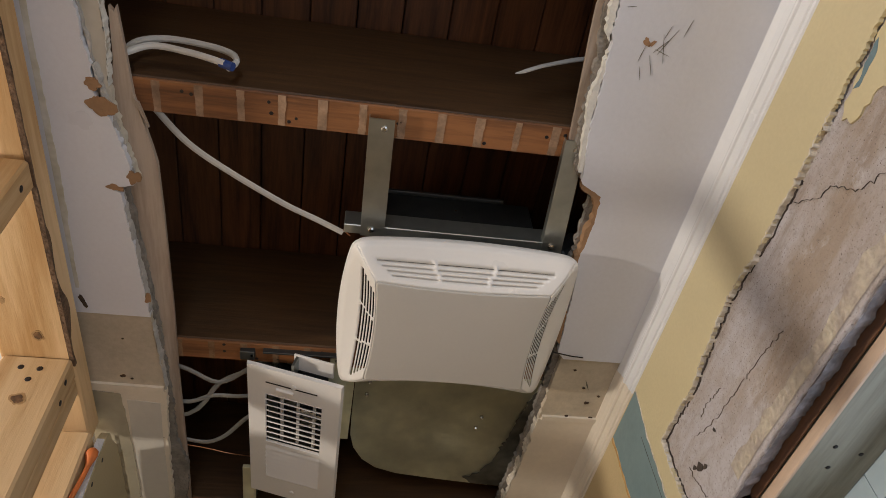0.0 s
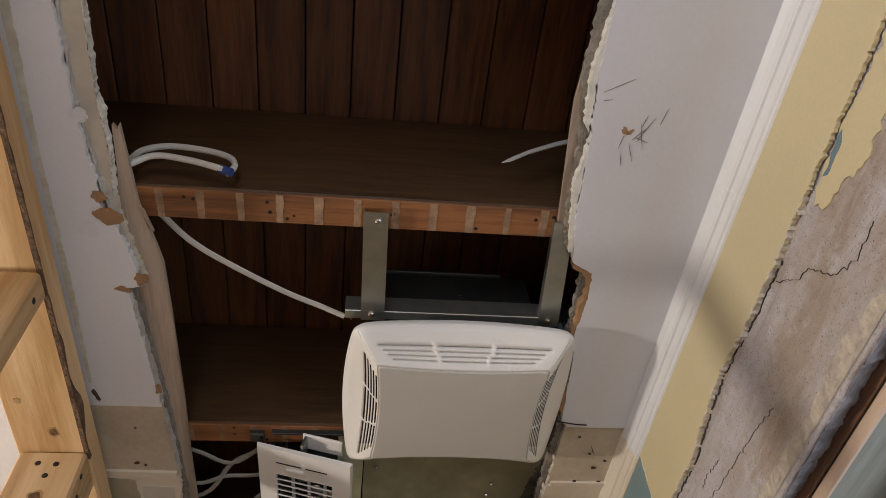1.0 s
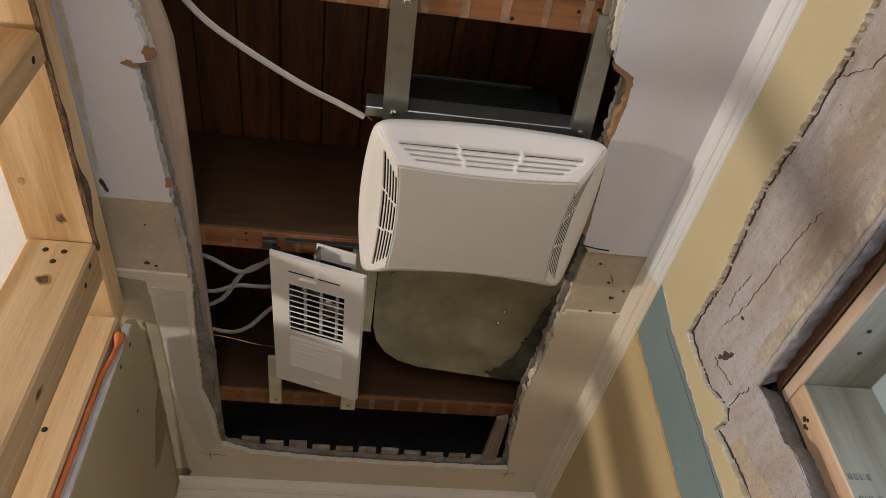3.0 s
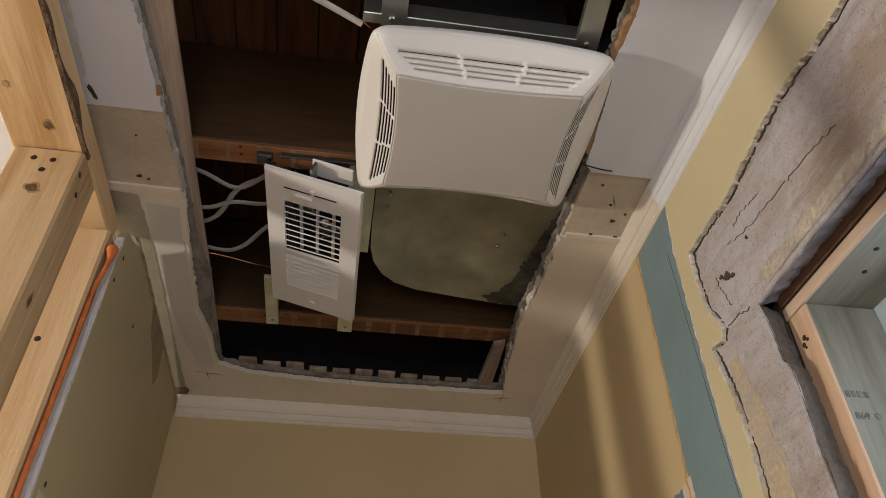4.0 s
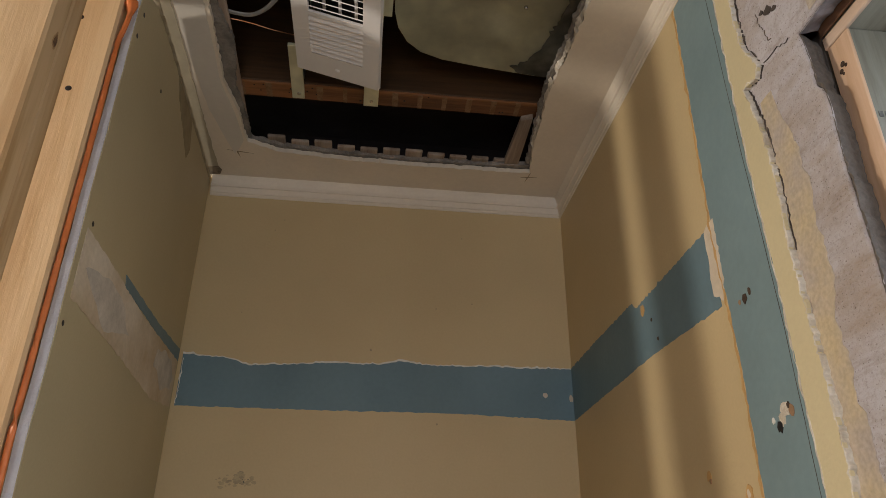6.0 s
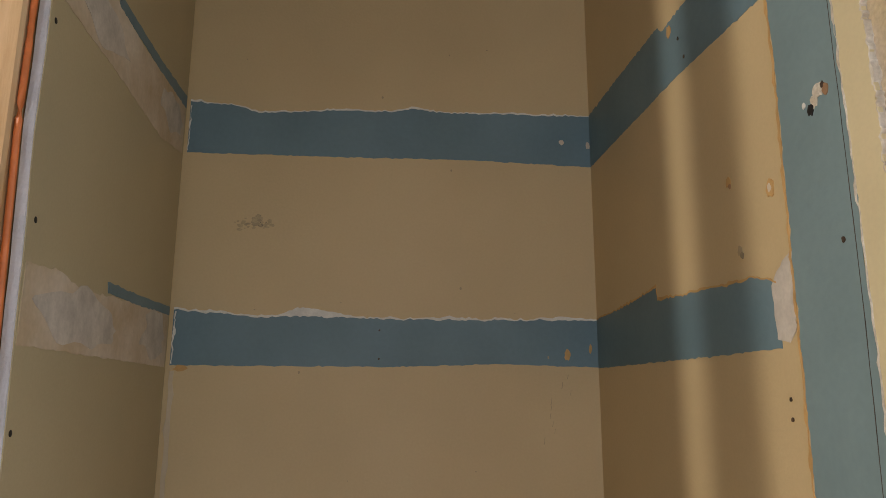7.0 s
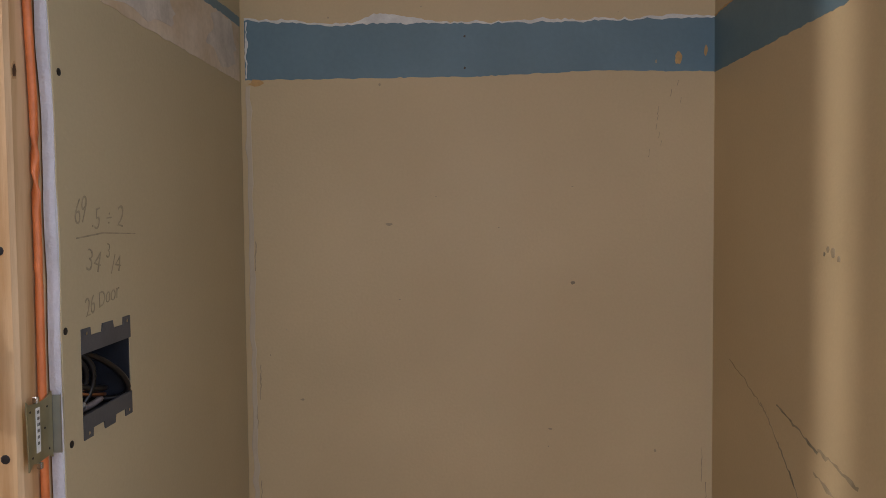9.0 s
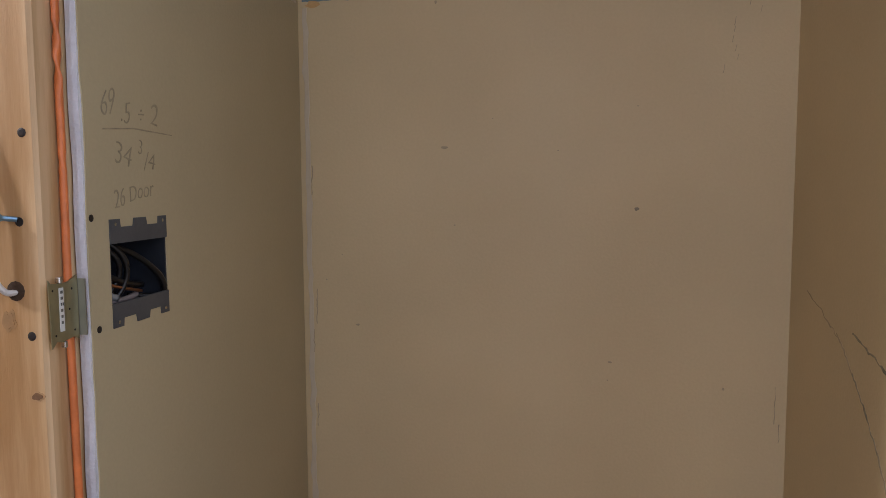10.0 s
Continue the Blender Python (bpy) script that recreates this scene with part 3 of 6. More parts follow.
knot(stud_b, "-y", (-0.458, 0.944, 2.318), 0.008, 0.008)
knot(stud_b, "+x", (-0.414, 0.968, 2.165), 0.004, 0.010)
knot(stud_b, "-y", (-0.470, 0.944, 2.13), 0.005, 0.006, False)
for kx, ky, r in ((-0.465, 0.575, 0.006), (-0.470, 0.625, 0.007), (-0.487, 0.845, 0.004), (-0.452, 0.905, 0.006), (-0.476, 0.70, 0.003)):
    knot(plate, "-z", (kx, ky, 2.394), r, r * 1.3, r > 0.0055)
knot(stud_d, "-y", (-0.434, 1.073, 1.118), 0.006, 0.008, False)
knot(stud_d, "-y", (-0.410, 1.073, 1.051), 0.006, 0.004)
knot(stud_d, "-y", (-0.446, 1.073, 1.62), 0.007, 0.011, False)
knot(stud_d, "+x", (-0.399, 1.081, 1.435), 0.003, 0.006)

# ---- ceiling with the torn opening ----
LEFT_EDGE = [(-0.345, 0.12), (-0.364, 0.327), (-0.364, 0.435), (-0.353, 0.545), (-0.357, 0.556), (-0.349, 0.585), (-0.340, 0.594), (-0.327, 0.647), (-0.3225, 0.684),
             (-0.351, 0.690), (-0.340, 0.697), (-0.330, 0.80), (-0.3215, 0.906)]
RIGHT_EDGE = [(0.205, 0.12), (0.198, 0.276), (0.199, 0.350), (0.211, 0.475), (0.214, 0.549), (0.226, 0.615), (0.255, 0.631), (0.259, 0.674), (0.2545, 0.74), (0.262, 0.784), (0.272, 0.916), (0.284, 0.93)]
ceiling = part("ceiling", slab([(-0.5, 0.12)] + jag(LEFT_EDGE, 0.005, 0.0013, 1) + [(-0.5, 0.906)], "z", C, C + 0.010), WHITE)
tagged(ceiling, "white painted ceiling torn open around the fan", "ceiling", kind="structure")
part("painted_board", slab([(0.42, 0.12)] + jag(RIGHT_EDGE, 0.005, 0.0012, 2) + [(0.42, 0.93)], "z", C, C + 0.010), WHITE, ceiling)
L2 = [(-0.3215, 0.906), (-0.320, 0.95), (-0.312, 1.062)]
R2 = [(0.282, 0.93), (0.281, 1.039), (0.280, 1.075)]
part("bare_patch", slab([(-0.5, 0.9065)] + jag(L2, 0.005, 0.0015, 3) + [(-0.5, 1.062)], "z", C + 0.003, C + 0.012), TAN, ceiling, "bare tan strip where a wall stood")
part("bare_patch", slab([(0.42, 0.9305)] + jag(R2, 0.005, 0.0015, 4) + [(0.42, 1.075)], "z", C + 0.003, C + 0.012), TAN, ceiling, "bare tan strip where a wall stood")
L3 = [(-0.312, 1.0625), (-0.317, 1.19), (-0.320, 1.373), (-0.305, 1.45), (-0.300, 1.552)]
B3 = [(-0.300, 1.552), (-0.24, 1.580), (-0.1, 1.593), (0.05, 1.597), (0.17, 1.594), (0.243, 1.596), (0.296, 1.592)]
R3 = [(0.296, 1.592), (0.284, 1.516), (0.270, 1.325), (0.279, 1.184), (0.280, 1.0755)]
part("closet_board", slab([(-0.43, 1.0625)] + jag(L3, 0.006, 0.0013, 5) + jag(B3, 0.006, 0.0015, 6)[1:] + jag(R3, 0.006, 0.0016, 7)[1:] + [(0.42, 1.0755), (0.42, BACK + 0.02), (-0.43, BACK + 0.02)], "z", C + 0.001, C + 0.011), CREAM, ceiling, "cream painted closet ceiling")
part("paint_ridge", slab([(-0.5, 1.050)] + jag([(-0.315, 1.054), (-0.316, 1.068)], 0.006, 0.001, 8) + [(-0.5, 1.064)], "z", C - 0.0015, C + 0.006), CREAM, ceiling)
part("paint_ridge", slab([(0.285, 1.066), (0.378, 1.066), (0.378, 1.077), (0.285, 1.077)], "z", C - 0.0012, C + 0.006), CREAM, ceiling)
part("old_white_paint", slab(jag([(-0.372, 1.088), (-0.322, 1.092), (-0.324, 1.19), (-0.326, 1.37), (-0.312, 1.46), (-0.306, 1.548), (-0.33, 1.60), (-0.36, 1.45), (-0.372, 1.25), (-0.372, 1.088)], 0.02, 0.001, 9)[:-1], "z", C + 0.0002, C + 0.004), mat("closet_paint_patch", (0.66, 0.62, 0.55), 0.6, spots=0.05), ceiling, "patch of older whiter paint")
# closet ceiling is a darker olive tan along the left wall
part("tan_strip", slab(jag([(-0.43, 1.07), (-0.380, 1.075), (-0.374, 1.20), (-0.374, 1.45), (-0.372, 1.66), (-0.43, 1.68)], 0.012, 0.0012, 10), "z", C - 0.0003, C + 0.003), mat("dark_olive_tan", (0.40, 0.355, 0.26), 0.7, spots=0.10, scale=12), ceiling, "darker olive tan strip along the wall")
# small darker brown blotch where ceiling and walls meet
part("corner_blotch", slab([(-0.398, 1.655), (-0.372, 1.650), (-0.366, 1.665), (-0.372, 1.682), (-0.395, 1.684)], "z", C - 0.0008, C + 0.002), mat("brown_corner_blotch", (0.30, 0.24, 0.17), 0.8, spots=0.35, scale=60), ceiling, "dark brown blotch in the corner")
# second, older layer that shows past the torn edge
old_l = [(-0.334, 0.12), (-0.339, 0.323), (-0.342, 0.424), (-0.337, 0.499), (-0.341, 0.56), (-0.334, 0.61), (-0.3185, 0.68)]
part("old_plaster", slab([(-0.5, 0.121)] + jag(old_l, 0.004, 0.0014, 11) + [(-0.5, 0.68)], "z", C + 0.0105, C + 0.022), mat("old_cream_paint", (0.60, 0.55, 0.46), 0.7, spots=0.10, scale=14), ceiling, "older cream painted plaster layer")
old_l2 = [(-0.319, 0.681), (-0.334, 0.70), (-0.324, 0.80), (-0.316, 0.91), (-0.308, 1.07), (-0.307, 1.19), (-0.300, 1.23), (-0.291, 1.27), (-0.297, 1.34), (-0.305, 1.39), (-0.297, 1.46), (-0.292, 1.555)]
part("old_plaster", slab([(-0.5, 0.681)] + jag(old_l2, 0.005, 0.0014, 12) + [(-0.5, 1.555)], "z", C + 0.0125, C + 0.022), OLDPLASTER, ceiling, "broken grey plaster layer")
old_r = [(0.190, 0.12), (0.187, 0.30), (0.186, 0.36), (0.196, 0.42), (0.203, 0.50), (0.205, 0.55), (0.214, 0.60), (0.246, 0.640), (0.2475, 0.70), (0.2445, 0.76), (0.252, 0.86), (0.272, 0.93), (0.272, 1.04), (0.270, 1.18), (0.262, 1.325), (0.272, 1.45), (0.284, 1.575)]
part("old_plaster", slab([(0.42, 0.121)] + jag(old_r, 0.005, 0.002, 13) + [(0.42, 1.575)], "z", C + 0.0125, C + 0.022), OLDPLASTER, ceiling, "broken grey plaster layer")
old_b = [(-0.292, 1.556), (-0.235, 1.575), (-0.1, 1.587), (0.05, 1.592), (0.2, 1.589), (0.284, 1.580)]
part("old_plaster", slab([(-0.43, 1.556)] + jag(old_b, 0.006, 0.002, 14) + [(0.42, 1.576), (0.42, 1.72), (-0.43, 1.72)], "z", C + 0.0125, C + 0.022), OLDPLASTER, ceiling, "broken grey plaster layer")


part("torn_edge", crumble(old_l[:5], "z", C + 0.0100, C + 0.021, 0.0022, 63, 0.003, 0.0009, side=-1, rough=0.5, vary=1.2), CHIP, ceiling, "torn white plaster edge")
part("gypsum_ribbon", strip([(x + 0.0015, y) for x, y in LEFT_EDGE[:5]], 0.005, 0.0006, 64, "z", C + 0.0062, C + 0.0104, 0.0030, 0.0030, 0.3), TORN_GREY, ceiling, "thin grey gypsum ribbon")
# ceiling turns olive in a narrow band beside the plate
part("olive_band", slab(jag([(-0.4145, 0.20), (-0.402, 0.20), (-0.404, 0.35), (-0.408, 0.50), (-0.406, 0.68), (-0.410, 0.86), (-0.4145, 0.86)], 0.006, 0.0006, 65), "z", C - 0.0004, C + 0.002), mat("olive_ceiling_band", (0.47, 0.43, 0.33), 0.7, spots=0.25, scale=25, tint=(0.62, 0.60, 0.56)), ceiling, "olive band along the wall plate")


def scrap(x, y, r, sq, seed, material, name, label, z=C - 0.0006, rot=0.0, th=0.002):
    """A torn flake of paint or paper on the ceiling's face."""
    pts = []
    for k in range(30):
        a = 2 * math.pi * k / 30
        q = r * (1 + 0.6 * noise.noise((math.cos(a) * 1.3, math.sin(a) * 1.3, seed * 2.3)) + 0.2 * noise.noise((math.cos(a) * 5, math.sin(a) * 5, seed * 1.7)))
        u, v = q * math.cos(a), q * sq * math.sin(a)
        pts.append((x + u * math.cos(rot) - v * math.sin(rot), y + u * math.sin(rot) + v * math.cos(rot)))
    return part(name, slab(pts, "z", z, z + th), material, ceiling, label)


scrap(-0.353, 0.553, 0.008, 0.9, 1, PAPER, "torn_paper", "torn brown paper")
scrap(-0.349, 0.577, 0.016, 0.75, 2, PAPER, "torn_paper", "torn brown paper", rot=0.7)
scrap(-0.345, 0.690, 0.010, 0.45, 3, PAPER, "torn_paper", "torn brown paper", rot=0.2)
scrap(-0.322, 0.672, 0.008, 1.2, 4, PAPER, "torn_paper", "torn brown paper")
scrap(-0.3225, 0.872, 0.004, 2.2, 5, PAPER, "torn_paper", "torn brown paper")
scrap(-0.408, 0.885, 0.0032, 4.0, 6, BARK, "paint_chip", "dark chipped spot", rot=-0.3)
part("torn_paper", slab(jag([(0.226, 0.616), (0.250, 0.626), (0.260, 0.628), (0.2635, 0.66), (0.2595, 0.71), (0.258, 0.77), (0.266, 0.85), (0.270, 0.90)], 0.006, 0.0012, 21) + jag([(0.262, 0.89), (0.252, 0.80), (0.2475, 0.75), (0.251, 0.70), (0.2525, 0.65), (0.244, 0.634), (0.226, 0.622)], 0.006, 0.002, 22), "z", C + 0.0004, C + 0.0125), PAPER, ceiling, "torn brown paper edge")
part("torn_edge", slab(jag([(0.209, 0.44), (0.2125, 0.53), (0.222, 0.60), (0.217, 0.60), (0.208, 0.54), (0.202, 0.50), (0.209, 0.44)], 0.004, 0.0011, 23)[:-1], "z", C + 0.003, C + 0.0125), CHIP, ceiling, "torn white plaster edge")
part("torn_edge", slab(jag([(0.205, 0.28), (0.200, 0.36), (0.205, 0.43), (0.198, 0.42), (0.192, 0.36), (0.199, 0.29), (0.205, 0.28)], 0.004, 0.0012, 24)[:-1], "z", C + 0.002, C + 0.0125), CHIP, ceiling, "torn white plaster edge")
for k, (a, b) in enumerate((((-0.352, 0.53), (-0.339, 0.60)), ((-0.339, 0.60), (-0.323, 0.684)), ((-0.340, 0.70), (-0.330, 0.80)), ((-0.330, 0.80), (-0.3215, 0.905)), ((-0.3205, 0.92), (-0.312, 1.06)))):
    part("torn_edge", crumble([a, b], "z", C + 0.0015, C + 0.0124, 0.0042 if k < 2 else 0.003, 30 + k, 0.004, 0.0008, side=-1, rough=0.35, vary=0.6), TORN_GREY, ceiling, "torn grey gypsum edge")
for k, (y0, y1) in enumerate(((1.08, 1.17), (1.19, 1.27), (1.29, 1.36), (1.40, 1.50))):
    x = interp([(1.07, 0.280), (1.184, 0.277), (1.325, 0.268), (1.52, 0.282)], y0)
    x2 = interp([(1.07, 0.280), (1.184, 0.277), (1.325, 0.268), (1.52, 0.282)], y1)
    part("torn_edge", crumble([(x, y0), (x2, y1)], "z", C + 0.001, C + 0.0124, 0.0036, 50 + k, 0.004, 0.0012, side=1, rough=0.4, vary=1.0), FLAKE, ceiling, "torn cream plaster edge")
# scratches, nails and marks on the ceiling
rnd = random.Random(5)
def mark(x0, y0, x1, y1, w=0.00032, material=PENCIL, name="scratch", z=C):
    d = math.hypot(x1 - x0, y1 - y0)
    nx, ny = -(y1 - y0) / d * w, (x1 - x0) / d * w
    return part(name, slab([(x0 - nx * 0.3, y0 - ny * 0.3), ((x0 + x1) / 2 - nx, (y0 + y1) / 2 - ny), (x1, y1), ((x0 + x1) / 2 + nx, (y0 + y1) / 2 + ny)], "z", z - 0.0006, z + 0.001), material, ceiling)


for x0, y0, x1, y1 in ((0.210, 0.378, 0.242, 0.360), (0.262, 0.412, 0.272, 0.445), (0.277, 0.405, 0.262, 0.436), (0.268, 0.402, 0.264, 0.418), (0.254, 0.438, 0.264, 0.462), (0.247, 0.452, 0.252, 0.468),
                       (0.289, 0.392, 0.285, 0.412), (0.246, 0.428, 0.243, 0.446), (0.258, 0.430, 0.276, 0.436), (0.270, 0.418, 0.257, 0.434), (0.212, 0.388, 0.222, 0.386)):
    mark(x0, y0, x1, y1)
scrap(0.246, 0.423, 0.006, 0.5, 8, PAPER, "paint_chip", "brown chip in the paint", rot=1.0)
scrap(0.253, 0.424, 0.005, 0.4, 9, PAPER, "paint_chip", "brown chip in the paint", rot=-0.9)
for x, y, r in ((-0.373, 0.60, 0.014), (-0.36, 0.45, 0.010)):
    scrap(x, y, r, 0.7, 10, mat("grey_thumb_smudge", (0.66, 0.67, 0.725), 0.6, spots=0.05), "smudge", "faint grey smudge", z=C - 0.0003)
for x, y, s in ((-0.372, 1.035, 1.4), (-0.360, 1.04, 0.7), (-0.375, 1.085, 1.3), (-0.387, 1.13, 1.3), (0.31, 0.955, 0.8), (0.336, 0.995, 0.8), (0.350, 1.03, 1.5), (0.365, 1.012, 0.9), (0.325, 1.065, 1.0), (0.367, 1.066, 1.1), (-0.365, 0.955, 0.6)):
    scrap(x, y, 0.0028 * s, 0.6, int(x * 999), BARK, "nail_mark", "dark nail hole", z=C + 0.0012, th=0.004)
mark(0.333, 0.975, 0.345, 1.0, 0.0012, z=C + 0.003)
mark(-0.36, 1.165, -0.322, 1.178, 0.0012, SMUDGE, "pencil_mark", z=C + 0.001)
mark(-0.345, 1.586, -0.290, 1.594, 0.0012, SMUDGE, "pencil_mark", z=C + 0.001)
mark(-0.327, 1.575, -0.320, 1.612, 0.0015, SMUDGE, "pencil_mark", z=C + 0.001)
mark(0.28, 1.612, 0.315, 1.606, 0.0012, SMUDGE, "pencil_mark", z=C + 0.001)
mark(0.298, 1.59, 0.293, 1.63, 0.0014, SMUDGE, "pencil_mark", z=C + 0.001)
nail = part("bent_nail", tube([(0.262, 0.912, C - 0.004), (0.29, 0.917, C - 0.005), (0.312, 0.92, C - 0.004)], 0.0011, 6), SCREW)
tagged(nail, "thin bent nail under the ceiling edge", "nail")

# ---- laths left round the opening ----
board = part("lath_board", slab([(-0.334, 0.470), (-0.329, 0.476), (-0.326, 0.469), (-0.322, 0.520), (-0.318, 0.575), (-0.303, 0.640), (-0.2985, 0.664), (-0.2965, 0.745), (-0.295, 0.91), (-0.2965, 1.03), (-0.2945, 1.28), (-0.297, 1.60), (-0.36, 1.60), (-0.362, 0.70), (-0.345, 0.60), (-0.336, 0.53)], "z", J - 0.010, J - 0.003), LATH)
tagged(board, "broken dusty wooden lath along the opening's edge", "lath", "ceiling laths")
sliver = part("lath_sliver", slab([(-0.318, 0.575), (-0.305, 0.612), (-0.303, 0.611), (-0.312, 0.580)], "z", J - 0.013, J - 0.010), LATH, board)
right_board = part("lath_board", slab([(0.200, 0.12), (0.186, 0.40), (0.188, 0.43), (0.196, 0.52), (0.203, 0.61), (0.260, 0.61), (0.260, 0.12)], "z", J - 0.010, J - 0.003), LATH)
tagged(right_board, "split reddish wooden lath behind the torn ceiling edge", "lath", "ceiling laths")
rb = part("lath_board", slab([(0.243, 1.43), (0.264, 1.42), (0.270, 1.62), (0.238, 1.62)], "z", J - 0.016, J - 0.004), LATH)
tagged(rb, "short reddish wooden lath end at the opening's corner", "lath", "ceiling laths")
for k in range(11):
    x = -0.262 + k * 0.0478
    rnd2 = random.Random(k)
    y = interp([(-0.29, 1.562), (-0.24, 1.566), (-0.1, 1.578), (0.05, 1.580), (0.30, 1.588)], x) - rnd2.uniform(0.0, 0.010)
    lath = part("lath", box(x, x + 0.036, y, 1.69, J - 0.010 + rnd2.uniform(-0.002, 0), J - 0.003, 0.0015), LATH)
    tagged(lath, "sawn-off dusty lath end over the ceiling", "lath", "ceiling laths")

# ---- joists and subfloor ----
def joist(y0, y1, marks, lime=LIME):
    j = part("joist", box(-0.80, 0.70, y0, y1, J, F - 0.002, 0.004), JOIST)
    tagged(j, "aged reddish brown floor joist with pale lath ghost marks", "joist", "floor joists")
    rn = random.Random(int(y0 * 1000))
    # underside strip is lighter and redder than the joist's sides
    part("underside", box(-0.79, 0.62, y0 + 0.001, y1 - 0.001, J - 0.0022, J + 0.002, 0.001), JOISTFACE, j, "lighter reddish underside")
    if marks:
        for k in range(-2, 13):
            x = -0.295 + k * 0.0478
            if not -0.30 < x < 0.30:
                continue
            w = rn.uniform(0.0036, 0.0060)
            pts = jag([(x - w, y0 + 0.002), (x - w + 0.001, y1 - 0.002)], 0.005, 0.0006, k) + jag([(x + w, y1 - 0.002), (x + w, y0 + 0.002)], 0.005, 0.0006, k + 50)
            part("lath_mark", slab(pts, "z", J - 0.0028, J - 0.001), lime, j, "pale plaster line between former laths")
        for k in range(14):
            p = (rn.uniform(-0.28, 0.22), rn.uniform(y0 + 0.006, y1 - 0.006), J - 0.0022)
            part("nail_hole", dot(p, "-z", rn.uniform(0.0014, 0.0028), 0.0006, 7), SCREW, j)
    return j


joist(0.130, 0.174, False)
joist(0.553, 0.597, True)
joist(0.974, 1.014, True, FAINT_LIME)
joist(1.392, 1.436, True, FAINT_LIME)
# added boards close the joist bays, coloured as the darkness beyond
part("void_board", box(-0.80, 0.70, 1.76, 1.80, J - 0.03, F + 0.02), VOID_DARK, room)
part("void_side", box(-0.83, -0.80, 0.0, 1.8, J - 0.03, F + 0.02), VOID_DARK, room)
part("void_side", box(0.63, 0.66, 0.0, 1.8, J + 0.001, F + 0.02), VOID_DARK, room)
part("void_lid", box(-0.80, 0.70, 1.44, 1.76, J + 0.14, J + 0.16), VOID_DARK, room)
subfloor = base("subfloor", (0, 0.8, F), "aged dark brown floor boards seen from below", "subfloor", kind="structure")
x = -0.80
k = 0
while x < 0.68:
    w = 0.0655 if k % 3 else 0.067
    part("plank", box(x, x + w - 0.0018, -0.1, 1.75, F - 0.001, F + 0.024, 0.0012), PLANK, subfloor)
    x += w
    k += 1

# ---- crown trim ----
CROWN = [(0.0, 0.0), (0.0135, 0.0), (0.0135, 0.003), (0.0095, 0.010), (0.0070, 0.018), (0.0066, 0.0215), (0.0100, 0.0225), (0.0104, 0.0250), (0.0096, 0.0275), (0.0068, 0.0285), (0.0052, 0.036), (0.0048, 0.0405), (0.0026, 0.042), (0.0024, 0.0465), (0.0, 0.048)]
trim = part("trim", profile_run(CROWN, (XR, -0.2, C + 0.002), (XR, 0.947, C + 0.002), (-1, 0, 0)), TRIM)
tagged(trim, "white glossy crown trim along the room wall", "crown trim", kind="structure")
trim_b = part("trim", profile_run(CROWN, (XR, 0.948, C + 0.003), (XR, BACK, C + 0.003), (-1, 0, 0)), CREAM)
tagged(trim_b, "cream painted crown trim inside the closet", "crown trim", kind="structure")
trim_c = part("trim", profile_run(CROWN, (XL, BACK, C + 0.003), (XR - 0.004, BACK, C + 0.003), (0, -1, 0)), CREAM)
tagged(trim_c, "cream painted crown trim on the back wall", "crown trim", kind="structure")

# ---- east wall: yellow skin, plaster, window ----
top_edge = [(0.20, 2.300), (0.413, 2.299), (0.489, 2.297), (0.586, 2.298), (0.665, 2.306), (0.721, 2.299), (0.804, 2.284), (0.877, 2.288), (0.911, 2.287)]
side_edge = [(0.911, 2.287), (0.914, 2.25), (0.910, 2.196), (0.889, 2.150), (0.897, 2.138), (0.925, 2.145), (0.917, 2.115), (0.907, 2.07), (0.903, 2.00), (0.906, 1.92), (0.895, 1.75), (0.893, 1.55), (0.895, 1.2), (0.895, 0.6), (0.895, 0)]
skin = part("yellow_skin", slab([(0.20, C)] + jag(top_edge, 0.0025, 0.0018, 71) + jag(side_edge, 0.005, 0.0016, 72)[1:] + [(0.9285, 0), (0.9300, 1.5), (0.9385, 1.9), (0.9445, 2.05), (0.9460, 2.2), (0.9445, 2.31), (0.936, 2.396), (0.936, C)], "x", XR - 0.0003, XR + 0.004), LIGHTYELLOW, wall_east, "lighter yellow wall paint")
part("torn_edge", strip(top_edge[1:], 0.003, 0.0018, 71, "x", XR - 0.0009, 0.3975, 0.0016, 0.0024, 0.05), FLAKE, wall_east, "flaking white plaster edge")
part("torn_edge", strip(side_edge, 0.003, 0.0018, 74, "x", XR - 0.0009, 0.3975, 0.0022, 0.0018, 0.05), FLAKE, wall_east, "flaking white plaster edge")
# dark ribbons paint the shadow that the torn edge casts on the plaster
part("edge_shadow", strip([(u + 0.001, v - 0.0026) for u, v in top_edge[2:]], 0.004, 0.0018, 76, "x", 0.3946, 0.3966, 0.0014, 0.0010, 0.0), mat_crack, wall_east, "painted shadow line under the plaster edge")
part("edge_shadow", strip([(u - 0.0026, v) for u, v in side_edge[:10]], 0.004, 0.0016, 77, "x", 0.3946, 0.3966, 0.0017, 0.0012, 0.0), mat_crack, wall_east, "painted shadow line under the plaster edge")

WEDGE = [(0.90, 0.804), (1.60, 0.804), (1.88, 0.804), (1.97, 0.808), (2.03, 0.806), (2.055, 0.808), (2.062, 0.815), (2.12, 0.818), (2.140, 0.822)]


def rag(a, seed, amp):
    return amp * (noise.noise((a * 25, seed, 0)) + 0.5 * noise.noise((a * 80, seed, 3)) + 0.3 * noise.noise((a * 220, seed, 5)))


